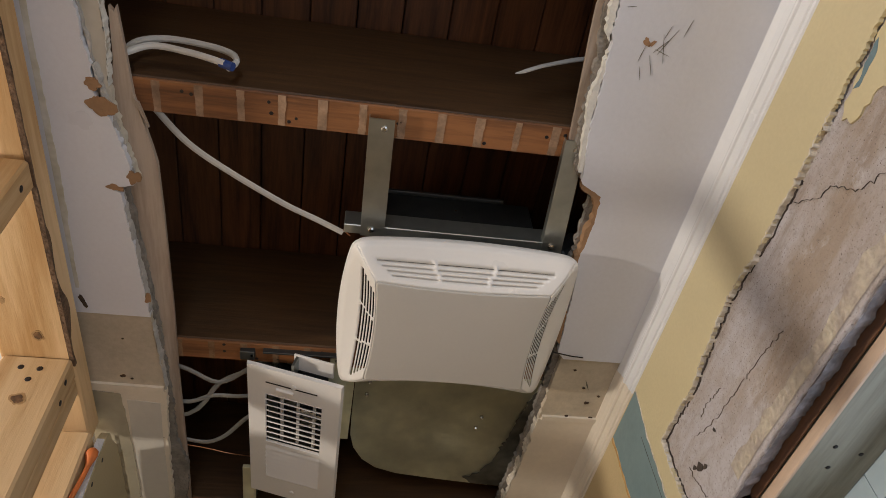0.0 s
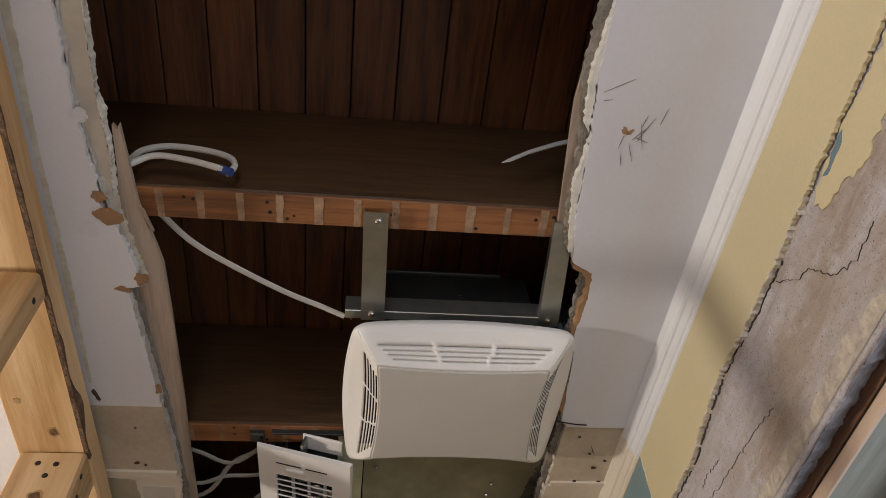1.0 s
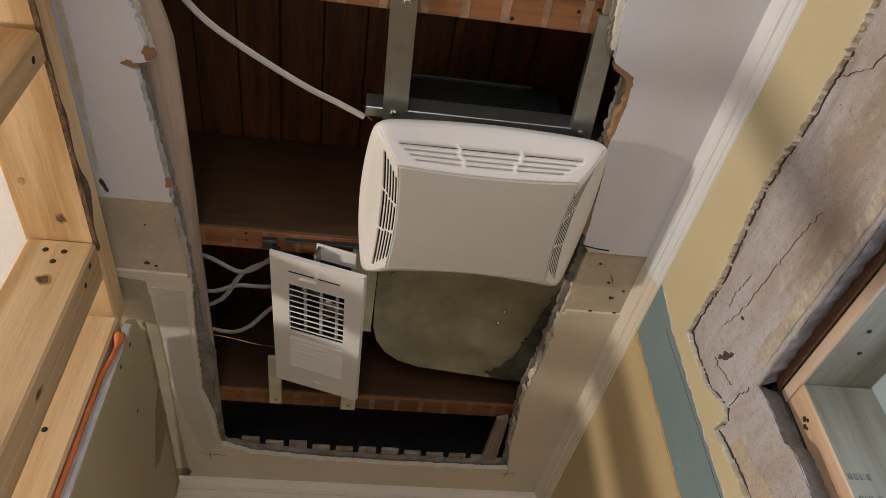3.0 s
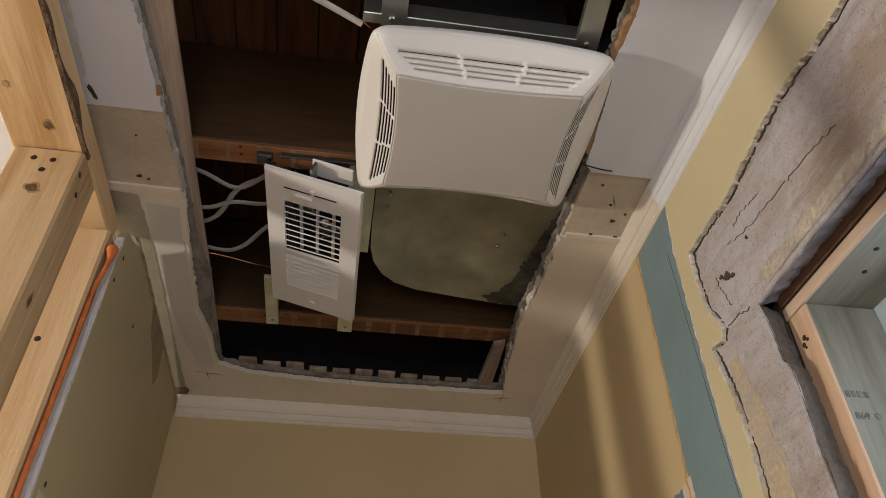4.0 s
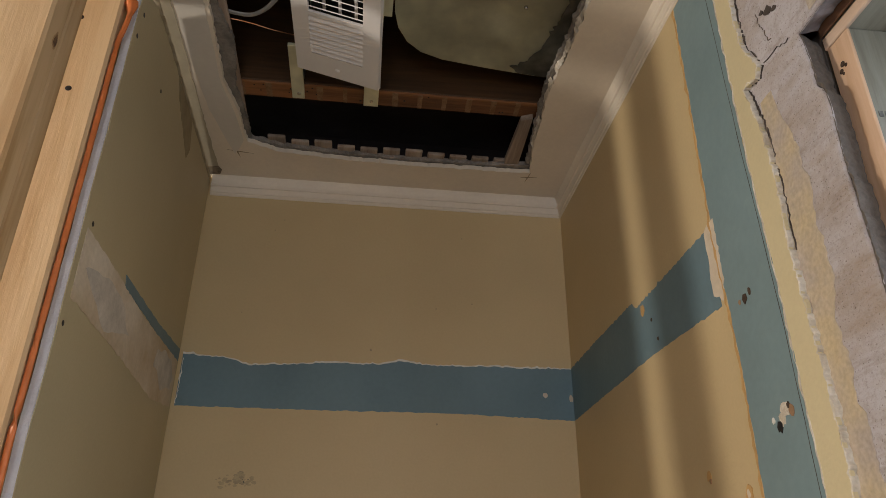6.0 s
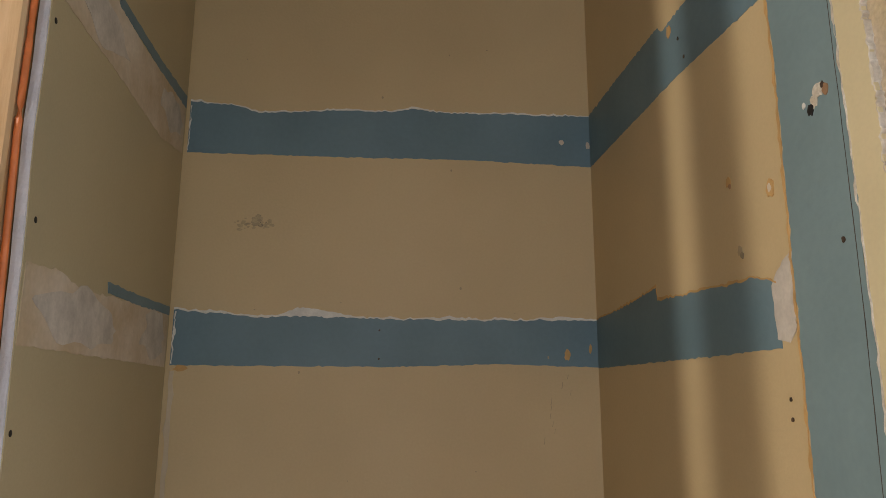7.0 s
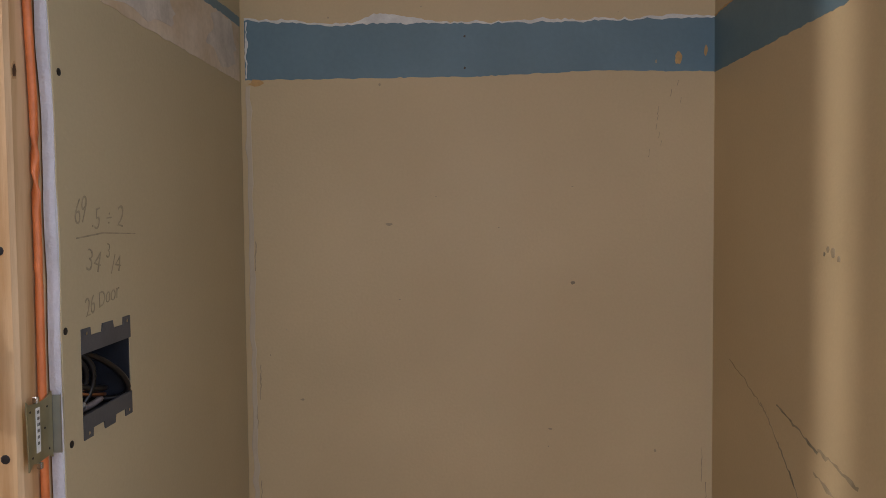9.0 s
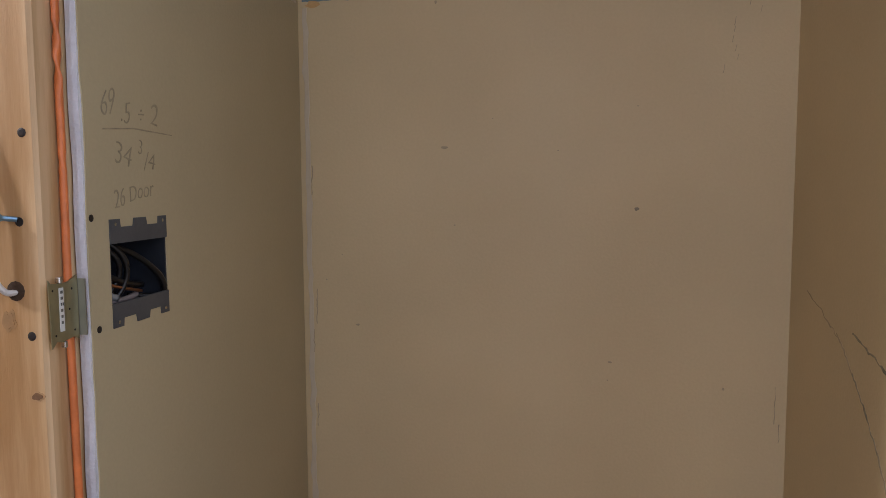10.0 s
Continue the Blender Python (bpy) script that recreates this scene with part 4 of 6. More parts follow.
def plaster_sheet(bm, us, vs, edge_u=None, edge_v=None, w=0.3965, back=0.004):
    """Uneven plaster over a grid of y and z whose near side (edge_u) or lower side (edge_v) follows a broken line and turns back."""
    grid = []
    for b in range(len(vs)):
        row = []
        for a in range(len(us)):
            u, v = us[a], vs[b]
            if edge_u:
                low = edge_u(v)
                u = low + (us[-1] - low) * a / (len(us) - 1)
            if edge_v:
                low = edge_v(u)
                v = low + (vs[-1] - low) * b / (len(vs) - 1)
            row.append((u, v, w + relief(u, v, 26, 3, 0.0016)))
        if edge_u:
            row.insert(0, (row[0][0] + 0.0006, row[0][1], row[0][2] + back))
        grid.append(row)
    if edge_v:
        grid.insert(0, [(p[0], p[1] + 0.0006, p[2] + back) for p in grid[0]])
    made = [[bm.verts.new((p[2], p[0], p[1])) for p in row] for row in grid]
    for r0, r1 in zip(made, made[1:]):
        for k in range(len(r0) - 1):
            bm.faces.new((r0[k], r0[k + 1], r1[k + 1], r1[k]))
    return bm


def steps(a, b, d):
    n = max(1, round((b - a) / d))
    return [a + (b - a) * k / n for k in range(n + 1)]


def plaster_all():
    bm = bmesh.new()
    plaster_sheet(bm, steps(0.0, 0.835, 0.0045), steps(2.136, 2.44, 0.0045), None, lambda y: 2.138 + rag(y, 2, 0.0026))
    plaster_sheet(bm, steps(0.835, 0.935, 0.0045), steps(2.138, 2.44, 0.0045))
    plaster_sheet(bm, steps(0.80, 0.935, 0.0045), steps(0.6, 2.138, 0.0045), lambda z: interp(WEDGE, z) + rag(z, 4, 0.0022))
    plaster_sheet(bm, steps(0.805, 0.935, 0.03), steps(0.0, 0.6, 0.05), lambda z: 0.805)
    return bm


plaster = part("plaster", plaster_all(), PLASTER, None, "", True)
tagged(plaster, "bare stained grey plaster with cracks round the window", "plaster wall", kind="structure")


def crack(points, w, name="crack"):
    return part(name, strip(points, 0.004, 0.0022, int(points[0][0] * 1000), "x", 0.3953, 0.3967, w * 0.27, w * 0.27, 0.0, lambda u, v: relief(u, v, 26, 3, 0.0016)), FINE if w < 0.001 else mat_crack, plaster, "dark jagged crack")


crack([(0.515, 2.292), (0.500, 2.275), (0.490, 2.262), (0.470, 2.255), (0.45, 2.22)], 0.0016)
crack([(0.62, 2.206), (0.66, 2.213), (0.73, 2.219), (0.80, 2.226), (0.84, 2.24)], 0.0008)
crack([(0.755, 2.245), (0.79, 2.252), (0.815, 2.249)], 0.0005)
crack([(0.878, 2.22), (0.872, 2.19), (0.862, 2.168)], 0.0009)
crack([(0.835, 2.144), (0.86, 2.15), (0.885, 2.152)], 0.0016)
crack([(0.45, 2.22), (0.42, 2.20), (0.38, 2.205)], 0.0012)
for cy, cz, r1, r2 in ((0.857, 2.205, 0.007, 0.006), (0.868, 2.212, 0.004, 0.003), (0.846, 2.198, 0.005, 0.003), (0.80, 2.218, 0.002, 0.003)):
    part("crack", slab([(cy + r1 * math.cos(a) * (1 + 0.3 * math.sin(2 * a)), cz + r2 * math.sin(a) * (1 + 0.25 * math.cos(3 * a))) for a in [0.42 * k for k in range(15)]], "x", 0.3955 + relief(cy, cz, 26, 3, 0.0014), 0.399), mat_crack, plaster, "small dark hole")
STAIN = mat("stained_yellow_plaster", (0.52, 0.42, 0.26), 0.85, spots=0.30, scale=22, grain=200, bump=0.6, tint=(0.43, 0.37, 0.32))


def stain_edge(z):
    return 0.862 + 0.30 * max(0, z - 2.02) + 0.020 * noise.noise((z * 7, 1, 1)) + 0.010 * noise.noise((z * 21, 4, 1)) + 0.0045 * noise.noise((z * 75, 2, 0)) + 0.002 * noise.noise((z * 210, 2, 0))


part("yellow_stain", plaster_sheet(bmesh.new(), steps(0.83, 0.908, 0.004), steps(0.5, 2.112, 0.003), stain_edge, None, 0.3959, 0.0012), STAIN, plaster, "yellow stained plaster band", True)
part("yellow_stain", slab(jag([(0.12, 2.297), (0.30, 2.296), (0.40, 2.294), (0.415, 2.285), (0.405, 2.268), (0.37, 2.262), (0.35, 2.248), (0.30, 2.252), (0.22, 2.243), (0.12, 2.25)], 0.006, 0.003, 66), "x", 0.3947, 0.399), LIGHTYELLOW, plaster, "yellow paint left on the plaster")
part("blue_smear", slab(jag([(0.335, 2.295), (0.385, 2.292), (0.38, 2.286), (0.345, 2.288)], 0.005, 0.0016, 67), "x", 0.3944, 0.399), TEAL, plaster, "smear of blue paint")
part("broken_rim", crumble([(0.0, 2.1385), (0.3, 2.139), (0.6, 2.138), (0.79, 2.1385), (0.822, 2.136)], "x", 0.3985, 0.4215, 0.0125, 91, 0.004, 0.0014, side=1, rough=0.12, vary=0.14), RIMGREY, plaster, "broken lavender plaster rim", True)
part("brown_lath", box(0.4245, 0.4262, -0.1, 0.824, 2.1362, 2.168), RUSTY, plaster, "rusty brown wood under the broken plaster")
part("mortar_return", crumble([(0.822, 2.140), (0.819, 2.12), (0.815, 2.064), (0.809, 2.055), (0.807, 2.03), (0.808, 1.97), (0.804, 1.88), (0.804, 1.6), (0.804, 1.0)], "x", 0.3985, 0.4262, 0.0165, 93, 0.004, 0.0014, side=1, rough=0.25, vary=0.15), MORTAR, plaster, "rough grey brown mortar beside the casing", True)
part("crumbled_band", plaster_sheet(bmesh.new(), steps(0.40, 0.795, 0.003), [2.168 - 0.0026 * k for k in range(10)], None, lambda y: 2.164 + 0.012 * noise.noise((y * 11, 3, 1)) + 0.006 * noise.noise((y * 42, 3, 1)) + 0.0008 * noise.noise((y * 160, 3, 1)), 0.3956, 0.001), mat("crumbled_yellowish_plaster", (0.58, 0.52, 0.41), 0.95, spots=0.3, scale=45, grain=160, bump=1.0, depth=0.004, tint=(0.40, 0.34, 0.30)), plaster, "crumbled yellowish plaster")
part("gap_strip", box(0.4285, 0.444, 0.828, 0.86, 0.95, 2.15), mat("grey_mortar", (0.13, 0.11, 0.095), 0.95, spots=0.2, scale=30, bump=0.8), plaster)
# wood lined window
window = base("window_1", (0.48, 0.35, WIN_Z0), "wood lined window opening with pale pine edge and shade-grey boards", "window", kind="structure")
part("side_casing", box(0.428, 0.4318, 0.790, 0.824, WIN_Z0, 2.1200, 0.001), CASING, window, "pale pine casing")
part("head_casing", box(0.427, 0.4318, WIN_Y0, 0.826, 2.1205, 2.1355, 0.001), CASING_Y, window, "pale pine casing")
jamb = part("jamb", box(0.4322, 0.512, 0.793, 0.826, WIN_Z0, 2.1225), SHADEPINE, window, "pine jamb board coloured grey for cool shade")
head = part("window_head", box(0.4322, 0.512, WIN_Y0, 0.826, 2.1235, 2.150), SHADEPINE_Y, window, "pine head board coloured grey for cool shade")
# sash boards are coloured pale blue to stand in for sky and glass
part("sash", box(0.513, 0.545, 0.745, 0.826, WIN_Z0, 2.15), mat("sky_tinted_sash", (0.42, 0.52, 0.58), 0.4, spots=0.05), window)
part("sash", box(0.513, 0.545, WIN_Y0, 0.744, 2.09, 2.15), mat("sky_tinted_sash_top", (0.42, 0.52, 0.58), 0.4, spots=0.05), window)
part("sill", box(0.41, 0.60, WIN_Y0, 0.83, WIN_Z0 - 0.03, WIN_Z0), PINE_Y, window)
for p, ax in (((0.465, 0.735, 2.1235), "-z"), ((0.490, 0.71, 2.1235), "-z"), ((0.4555, 0.70, 2.1235), "-z")):
    part("screw", dot(p, ax, 0.0027, 0.001), SCREW, head)
for ky, kz, kr in ((0.8085, 2.088, 0.0034), (0.8125, 2.0815, 0.0030), (0.8045, 2.084, 0.0022), (0.8105, 2.0775, 0.0018)):
    part("knot", dot((0.428, ky, kz), "-x", kr, 0.0006), BARK, window, "dark split knot")


def bars(parent, axis, w, u0, v0, rows, cell_h, gap, material, th=0.0006, seed=0):
    """Unreadable printing: rows of short plain bars."""
    rn = random.Random(seed)
    v = v0
    for total in rows:
        u = u0
        while u < u0 + total:
            ln = rn.uniform(0.5, 1.2) * cell_h
            part("print_bar", slab([(u, v), (u + ln, v), (u + ln, v - cell_h), (u, v - cell_h)], axis, w, w + th), material, parent)
            u += ln + cell_h * 0.35
        v -= cell_h + gap
    return v


def stamp_digits(parent):
    """Grade stamp on the jamb board: its number can be read."""
    cu = bpy.data.curves.new("stamp", "FONT")
    cu.body, cu.size, cu.extrude = "869", 0.0105, 0.0003
    ob = new("stamp_number", cu)
    bpy.context.view_layer.update()
    me = bpy.data.meshes.new_from_object(ob.evaluated_get(bpy.context.evaluated_depsgraph_get()))
    bpy.data.objects.remove(ob)
    me.materials.clear()
    me.materials.append(INK)
    o = new("stamp_number", me)
    o.matrix_world = Matrix.Translation((0.4375, 0.7925, 1.987)) @ pose(0, 0, 0, 90, 0, 0)
    o.parent = parent
    o.matrix_parent_inverse = parent.matrix_world.inverted()
    return o


stamp_digits(jamb)
bars(jamb, "y", 0.7924, 0.4365, 2.0175, [0.020], 0.0065, 0.0034, INK, seed=4)
part("knot", dot((0.4615, 0.793, 1.991), "-y", 0.0036, 0.0006), INK, window)

# ---- bands of old paint on the closet walls ----
def band(parent, axis, w, top, bottom, material, seed, out, rim=CHIP, rim_w=0.006, label="bare teal paint where a shelf cleat was"):
    """A strip of older paint between two ragged lines, with a torn rim along its top."""
    t, b = jag(top, 0.006, 0.0016, seed), jag(bottom, 0.006, 0.0009, seed + 1)
    part("paint_band", slab(t + b[::-1], axis, w, w + out), material, parent, label)
    if rim:
        rn = random.Random(seed)
        up = []
        for i, (u, v) in enumerate(t):
            h = max(0.0006, rim_w * (0.35 + 0.9 * noise.noise((u * 14, seed, 0)) + rn.uniform(-0.2, 0.25)))
            up.append((u, v + h))
        part("torn_edge", slab(up + [(u, v - 0.0012) for u, v in t[::-1]], axis, w - out * 0.0, w + out * 1.6), rim, parent, "torn white paint edge")


band(wall_north, "y", BACK, [(XL + 0.002, 2.040), (-0.30, 2.034), (-0.26, 2.022), (-0.1, 2.034), (0.0, 2.036), (0.04, 2.044), (0.10, 2.038), (XR, 2.043)], [(XL + 0.002, 1.936), (-0.1, 1.938), (0.15, 1.941), (XR, 1.936)], TEAL, 101, -0.0006, CHIP, 0.004)
band(wall_north, "y", BACK, [(XL + 0.002, 1.640), (-0.3, 1.634), (-0.24, 1.628), (-0.17, 1.634), (-0.08, 1.630), (0.03, 1.629), (0.2, 1.630), (XR, 1.633)], [(XL + 0.002, 1.540), (0.0, 1.541), (0.2, 1.548), (XR, 1.5435)], TEAL, 103, -0.0006, CHIP, 0.007)
part("torn_edge", slab(jag([(-0.20, 1.634), (-0.17, 1.647), (-0.14, 1.645), (-0.09, 1.637), (-0.09, 1.631), (-0.20, 1.631)], 0.005, 0.001, 5), "y", BACK - 0.0012, BACK), CHIP, wall_north, "torn white paint patch")
band(wall_east, "x", XR, [(1.06, 2.030), (1.20, 2.028), (1.325, 2.026), (1.34, 2.040), (1.50, 2.044), (BACK, 2.044)], [(1.06, 1.921), (1.276, 1.933), (1.5, 1.935), (BACK, 1.936)], TEAL, 105, -0.0006, None)
band(wall_east, "x", XR, [(1.075, 1.600), (1.112, 1.612), (1.40, 1.628), (1.403, 1.648), (1.55, 1.638), (BACK, 1.634)], [(1.075, 1.530), (1.4, 1.536), (BACK, 1.542)], TEAL, 107, -0.0006, ORANGE_EDGE, 0.004)
part("torn_edge", slab(jag([(1.045, 2.036), (1.072, 2.03), (1.074, 1.94), (1.05, 1.925), (1.044, 1.97), (1.045, 2.036)], 0.006, 0.002, 8)[:-1], "x", XR - 0.0009, XR), PALE, wall_east, "pale scraped paint edge")
part("torn_edge", slab(jag([(1.042, 1.63), (1.065, 1.615), (1.085, 1.598), (1.082, 1.54), (1.06, 1.535), (1.044, 1.55), (1.042, 1.63)], 0.006, 0.002, 9)[:-1], "x", XR - 0.0009, XR), PALEWHITE, wall_east, "pale scraped paint edge")
# vertical band of older paint where a partition met the wall
vt = jag([(0.936, 2.396), (0.947, 2.31), (0.948, 2.2), (0.947, 2.05), (0.940, 1.9), (0.935, 1.7), (0.932, 1.5), (0.93, 0.0)], 0.008, 0.0012, 111)
vb = jag([(1.049, 2.396), (1.049, 2.2), (1.052, 2.02), (1.040, 1.85), (1.042, 1.6), (1.042, 1.3), (1.04, 0.0)], 0.008, 0.0014, 112)
part("paint_band", slab(vt + vb[::-1], "x", XR - 0.0006, XR), GREEN, wall_east, "bare sage green strip where a partition stood")
V_FAR = [(1.052, 2.396), (1.052, 2.2), (1.055, 2.02), (1.0425, 1.85), (1.0435, 1.6), (1.043, 1.3), (1.04, 0.0)]
V_NEAR = [(0.935, 2.396), (0.9455, 2.31), (0.9465, 2.2), (0.9455, 2.05), (0.9385, 1.9), (0.934, 1.7), (0.931, 1.5), (0.929, 0.0)]
part("torn_edge", strip(V_FAR, 0.007, 0.0012, 113, "x", XR - 0.0014, XR, 0.0040, 0.0028, 0.05), ORANGE_EDGE, wall_east, "ochre torn paint edge")
part("torn_edge", strip(V_NEAR, 0.007, 0.0010, 114, "x", XR - 0.0012, XR, 0.0022, 0.0014, 0.0), FLAKE, wall_east, "torn white paint edge")
part("paint_seam", strip([(0.962, 2.33), (0.955, 2.1), (0.943, 1.85), (0.942, 1.69), (0.942, 1.54), (0.945, 1.4), (0.944, 0.6)], 0.03, 0.0004, 115, "x", XR - 0.0009, XR, 0.0007, 0.0007, 0.5), mat_crack, wall_east, "thin dark seam")
for u, v, r, m2 in ((0.971, 1.772, 0.009, FLAKE), (0.979, 1.763, 0.007, FLAKE), (0.960, 1.768, 0.006, PAPER), (0.964, 1.774, 0.0035, BARK), (0.985, 1.757, 0.006, SCREW), (0.996, 1.765, 0.0035, CHIP), (1.006, 1.909, 0.006, BARK), (0.994, 1.913, 0.004, BARK), (1.018, 1.909, 0.003, PAPER), (1.30, 2.012, 0.009, ORANGE_EDGE), (1.27, 1.985, 0.003, BARK), (1.255, 1.95, 0.003, BARK),
                    (1.160, 1.737, 0.006, ORANGE_EDGE), (1.157, 1.731, 0.003, PAPER), (1.070, 1.702, 0.009, ORANGE_EDGE), (1.071, 1.703, 0.005, PALE), (1.145, 1.648, 0.006, mat_scuff), (1.141, 1.643, 0.004, SMUDGE), (1.30, 1.265, 0.005, mat_scuff), (1.312, 1.268, 0.003, mat_scuff), (1.287, 1.258, 0.003, mat_scuff), (1.32, 1.262, 0.002, SMUDGE), (1.068, 1.478, 0.0022, BARK), (1.068, 1.458, 0.0022, BARK), (0.958, 1.62, 0.003, BARK)):
    rn = random.Random(int(u * 1e4 + v * 1e3))
    part("paint_chip", slab([(u + r * (0.6 + 0.4 * rn.random()) * math.cos(a), v + r * (0.7 + 0.6 * rn.random()) * math.sin(a)) for a in [0.5 * k for k in range(12)]], "x", XR - 0.0013 - 0.0002 * rn.random(), XR), m2, wall_east)
for k, (line, w) in enumerate((([(1.62, 1.083), (1.55, 1.062), (1.48, 1.036)], 0.0011), ([(1.445, 1.056), (1.39, 1.043), (1.33, 1.028)], 0.0026), ([(1.50, 1.046), (1.46, 1.022), (1.44, 1.005)], 0.0012), ([(1.44, 1.008), (1.40, 0.975), (1.36, 0.937)], 0.0018),
                               ([(1.33, 1.032), (1.28, 1.026), (1.24, 1.018)], 0.0040), ([(1.34, 1.002), (1.30, 0.992), (1.26, 0.984)], 0.0030), ([(1.36, 0.94), (1.33, 0.90)], 0.0016))):
    part("scuff", strip(line, 0.006, 0.0018, 140 + k, "x", XR - 0.0007, XR, w * 1.3, w, 0.0), GREYSCUFF if k in (1, 3) else mat_scuff, wall_east, "grey rubbed scuff")
for k, (y0, z0, ry, rz) in enumerate(((1.285, 1.571, 0.125, 0.034), (1.605, 1.585, 0.070, 0.040), (1.60, 1.975, 0.075, 0.030), (1.25, 1.955, 0.09, 0.030))):
    part("scraped_patch", slab([(max(1.113, y0 + ry * math.cos(a) * (1 + 0.55 * noise.noise((a * 1.2, k, 2)))), z0 + rz * math.sin(a) * (1 + 0.6 * noise.noise((a * 1.6, k, 7)))) for a in [0.157 * q for q in range(40)]], "x", XL, XL + 0.0010), PALEWHITE, left, "whiter scraped patch")
# left wall: scraped bands with a sliver of teal along the top
part("paint_band", slab(jag([(1.112, 2.002), (1.25, 2.006), (1.42, 2.004), (1.69, 2.026)], 0.01, 0.001, 121) + jag([(1.688, 1.93), (1.55, 1.908), (1.3, 1.912), (1.112, 1.91)], 0.01, 0.0015, 122), "x", XL, XL + 0.0006), PALE, left, "scraped pale band where a shelf cleat was")
part("paint_band", slab(jag([(1.290, 2.020), (1.5, 2.028), (1.695, 2.046)], 0.008, 0.001, 123) + jag([(1.695, 2.022), (1.5, 2.010), (1.298, 2.003)], 0.008, 0.0012, 124), "x", XL, XL + 0.001), TEAL, left, "sliver of bare teal paint")
part("paint_band", slab(jag([(1.112, 1.612), (1.2, 1.617), (1.27, 1.607), (1.40, 1.616), (1.69, 1.634)], 0.008, 0.002, 125) + jag([(1.69, 1.536), (1.4, 1.532), (1.112, 1.527)], 0.01, 0.001, 126), "x", XL, XL + 0.0006), PALE, left, "scraped pale band where a shelf cleat was")
part("paint_band", slab(jag([(1.36, 1.632), (1.5, 1.635), (1.695, 1.643)], 0.008, 0.001, 127) + jag([(1.695, 1.628), (1.5, 1.620), (1.365, 1.617)], 0.008, 0.0012, 128), "x", XL, XL + 0.001), TEAL, left, "sliver of bare teal paint")
for y, z in ((1.122, 1.657), (1.125, 2.014), (1.111, 1.877), (1.112, 2.31), (1.118, 2.355), (1.26, 2.33), (1.125, 1.442), (1.128, 1.101), (1.123, 1.207), (1.130, 0.9)):
    part("screw", dot((XL, y, z), "+x", 0.0036, 0.0006), SCREW, left, "dark screw hole")
SPECKS = [(-0.252 + random.gauss(0, 0.017), 1.804 + random.gauss(0, 0.005), random.uniform(0.0015, 0.0055), 0.6, mat_scuff if k % 4 == 0 else SOFT_SMEAR) for k in range(60)]
SPECKS += [(-0.245 + random.gauss(0, 0.004), 1.801 + random.gauss(0, 0.002), random.uniform(0.001, 0.002), 0.7, PENCIL) for k in range(6)]
SPECKS += [(random.uniform(-0.36, 0.36), random.uniform(0.85, 2.35), random.uniform(0.0008, 0.0022), random.uniform(0.5, 1.5), mat_scuff) for k in range(24)]
for u, v, r, q, m2 in (*SPECKS, (-0.149, 1.297, 0.006, 0.4, mat_scuff), (-0.146, 1.297, 0.003, 0.5, SMUDGE), (0.158, 1.197, 0.004, 0.8, SMUDGE), (-0.37, 1.535, 0.012, 0.5, ORANGE_EDGE), (0.331, 1.565, 0.006, 1.8, ORANGE_EDGE), (0.375, 1.578, 0.003, 3.5, ORANGE_EDGE), (0.332, 1.985, 0.005, 1.2, PALE), (0.385, 1.98, 0.004, 2.0, PALE), (-0.02, 1.607, 0.002, 1, BARK), (-0.02, 1.555, 0.002, 1, BARK), (-0.30, 1.0, 0.0035, 0.5, mat_scuff), (0.12, 0.95, 0.0035, 0.5, mat_scuff)):
    rn = random.Random(int(u * 1e4 + v * 1e3))
    part("paint_chip", slab([(u + r * (0.7 + 0.5 * rn.random()) * math.cos(a), v + q * r * (0.7 + 0.5 * rn.random()) * math.sin(a)) for a in [0.5 * k for k in range(12)]], "y", BACK - 0.0008 - 0.0003 * rn.random(), BACK), m2, wall_north)

# ---- exhaust fan hung in the opening ----
FX, FY = 0.0985, 0.859
fan = base("exhaust_fan", (FX, FY, 2.40), "white plastic exhaust fan with frosted lens hung on metal rails", "exhaust fan")


def pillow(hx, hy, bow, n=13, r=0.0):
    """Outline of a square whose sides bulge outwards (bow > 0) or inwards, with rounded corners."""
    out = []
    corners = [(hx, -hy), (hx, hy), (-hx, hy), (-hx, -hy)]
    for k in range(4):
        (x0, y0), (x1, y1) = corners[k], corners[(k + 1) % 4]
        L = math.hypot(x1 - x0, y1 - y0)
        nx, ny = (y1 - y0) / L, -(x1 - x0) / L
        cut = r / L
        for i in range(n):
            f = cut + (1 - 2 * cut) * i / (n - 1)
            b = bow * (1 - (2 * f - 1) ** 2)
            out.append((x0 + (x1 - x0) * f + nx * b, y0 + (y1 - y0) * f + ny * b))
        if r:
            p = out[-1]
            x2, y2 = corners[(k + 2) % 4]
            L2 = math.hypot(x2 - x1, y2 - y1)
            q = (x1 + (x2 - x1) * r / L2, y1 + (y2 - y1) * r / L2)
            for i in range(1, 6):
                f = i / 6
                c = (x1, y1)
                out.append(((1 - f) ** 2 * p[0] + 2 * f * (1 - f) * c[0] + f * f * q[0], (1 - f) ** 2 * p[1] + 2 * f * (1 - f) * c[1] + f * f * q[1]))
    return out


def loft(rings, cap_first=False, cap_last=True):
    bm = bmesh.new()
    vs = [[bm.verts.new(p) for p in ring] for ring in rings]
    n = len(vs[0])
    for a, b in zip(vs, vs[1:]):
        for i in range(n):
            bm.faces.new((a[i], a[(i + 1) % n], b[(i + 1) % n], b[i]))
    if cap_first:
        bm.faces.new(vs[0][::-1])
    if cap_last:
        bm.faces.new(vs[-1])
    return bm


def ring(hx, hy, bow, r, z):
    return [(FX + a, FY + b, z) for a, b in pillow(hx, hy, bow, 13, r)]


# half sizes of the rim and of the lens, and the four slopes between them, pierced by slots
RX, RY, LX, LY = 0.1500, 0.1345, 0.1180, 0.0945
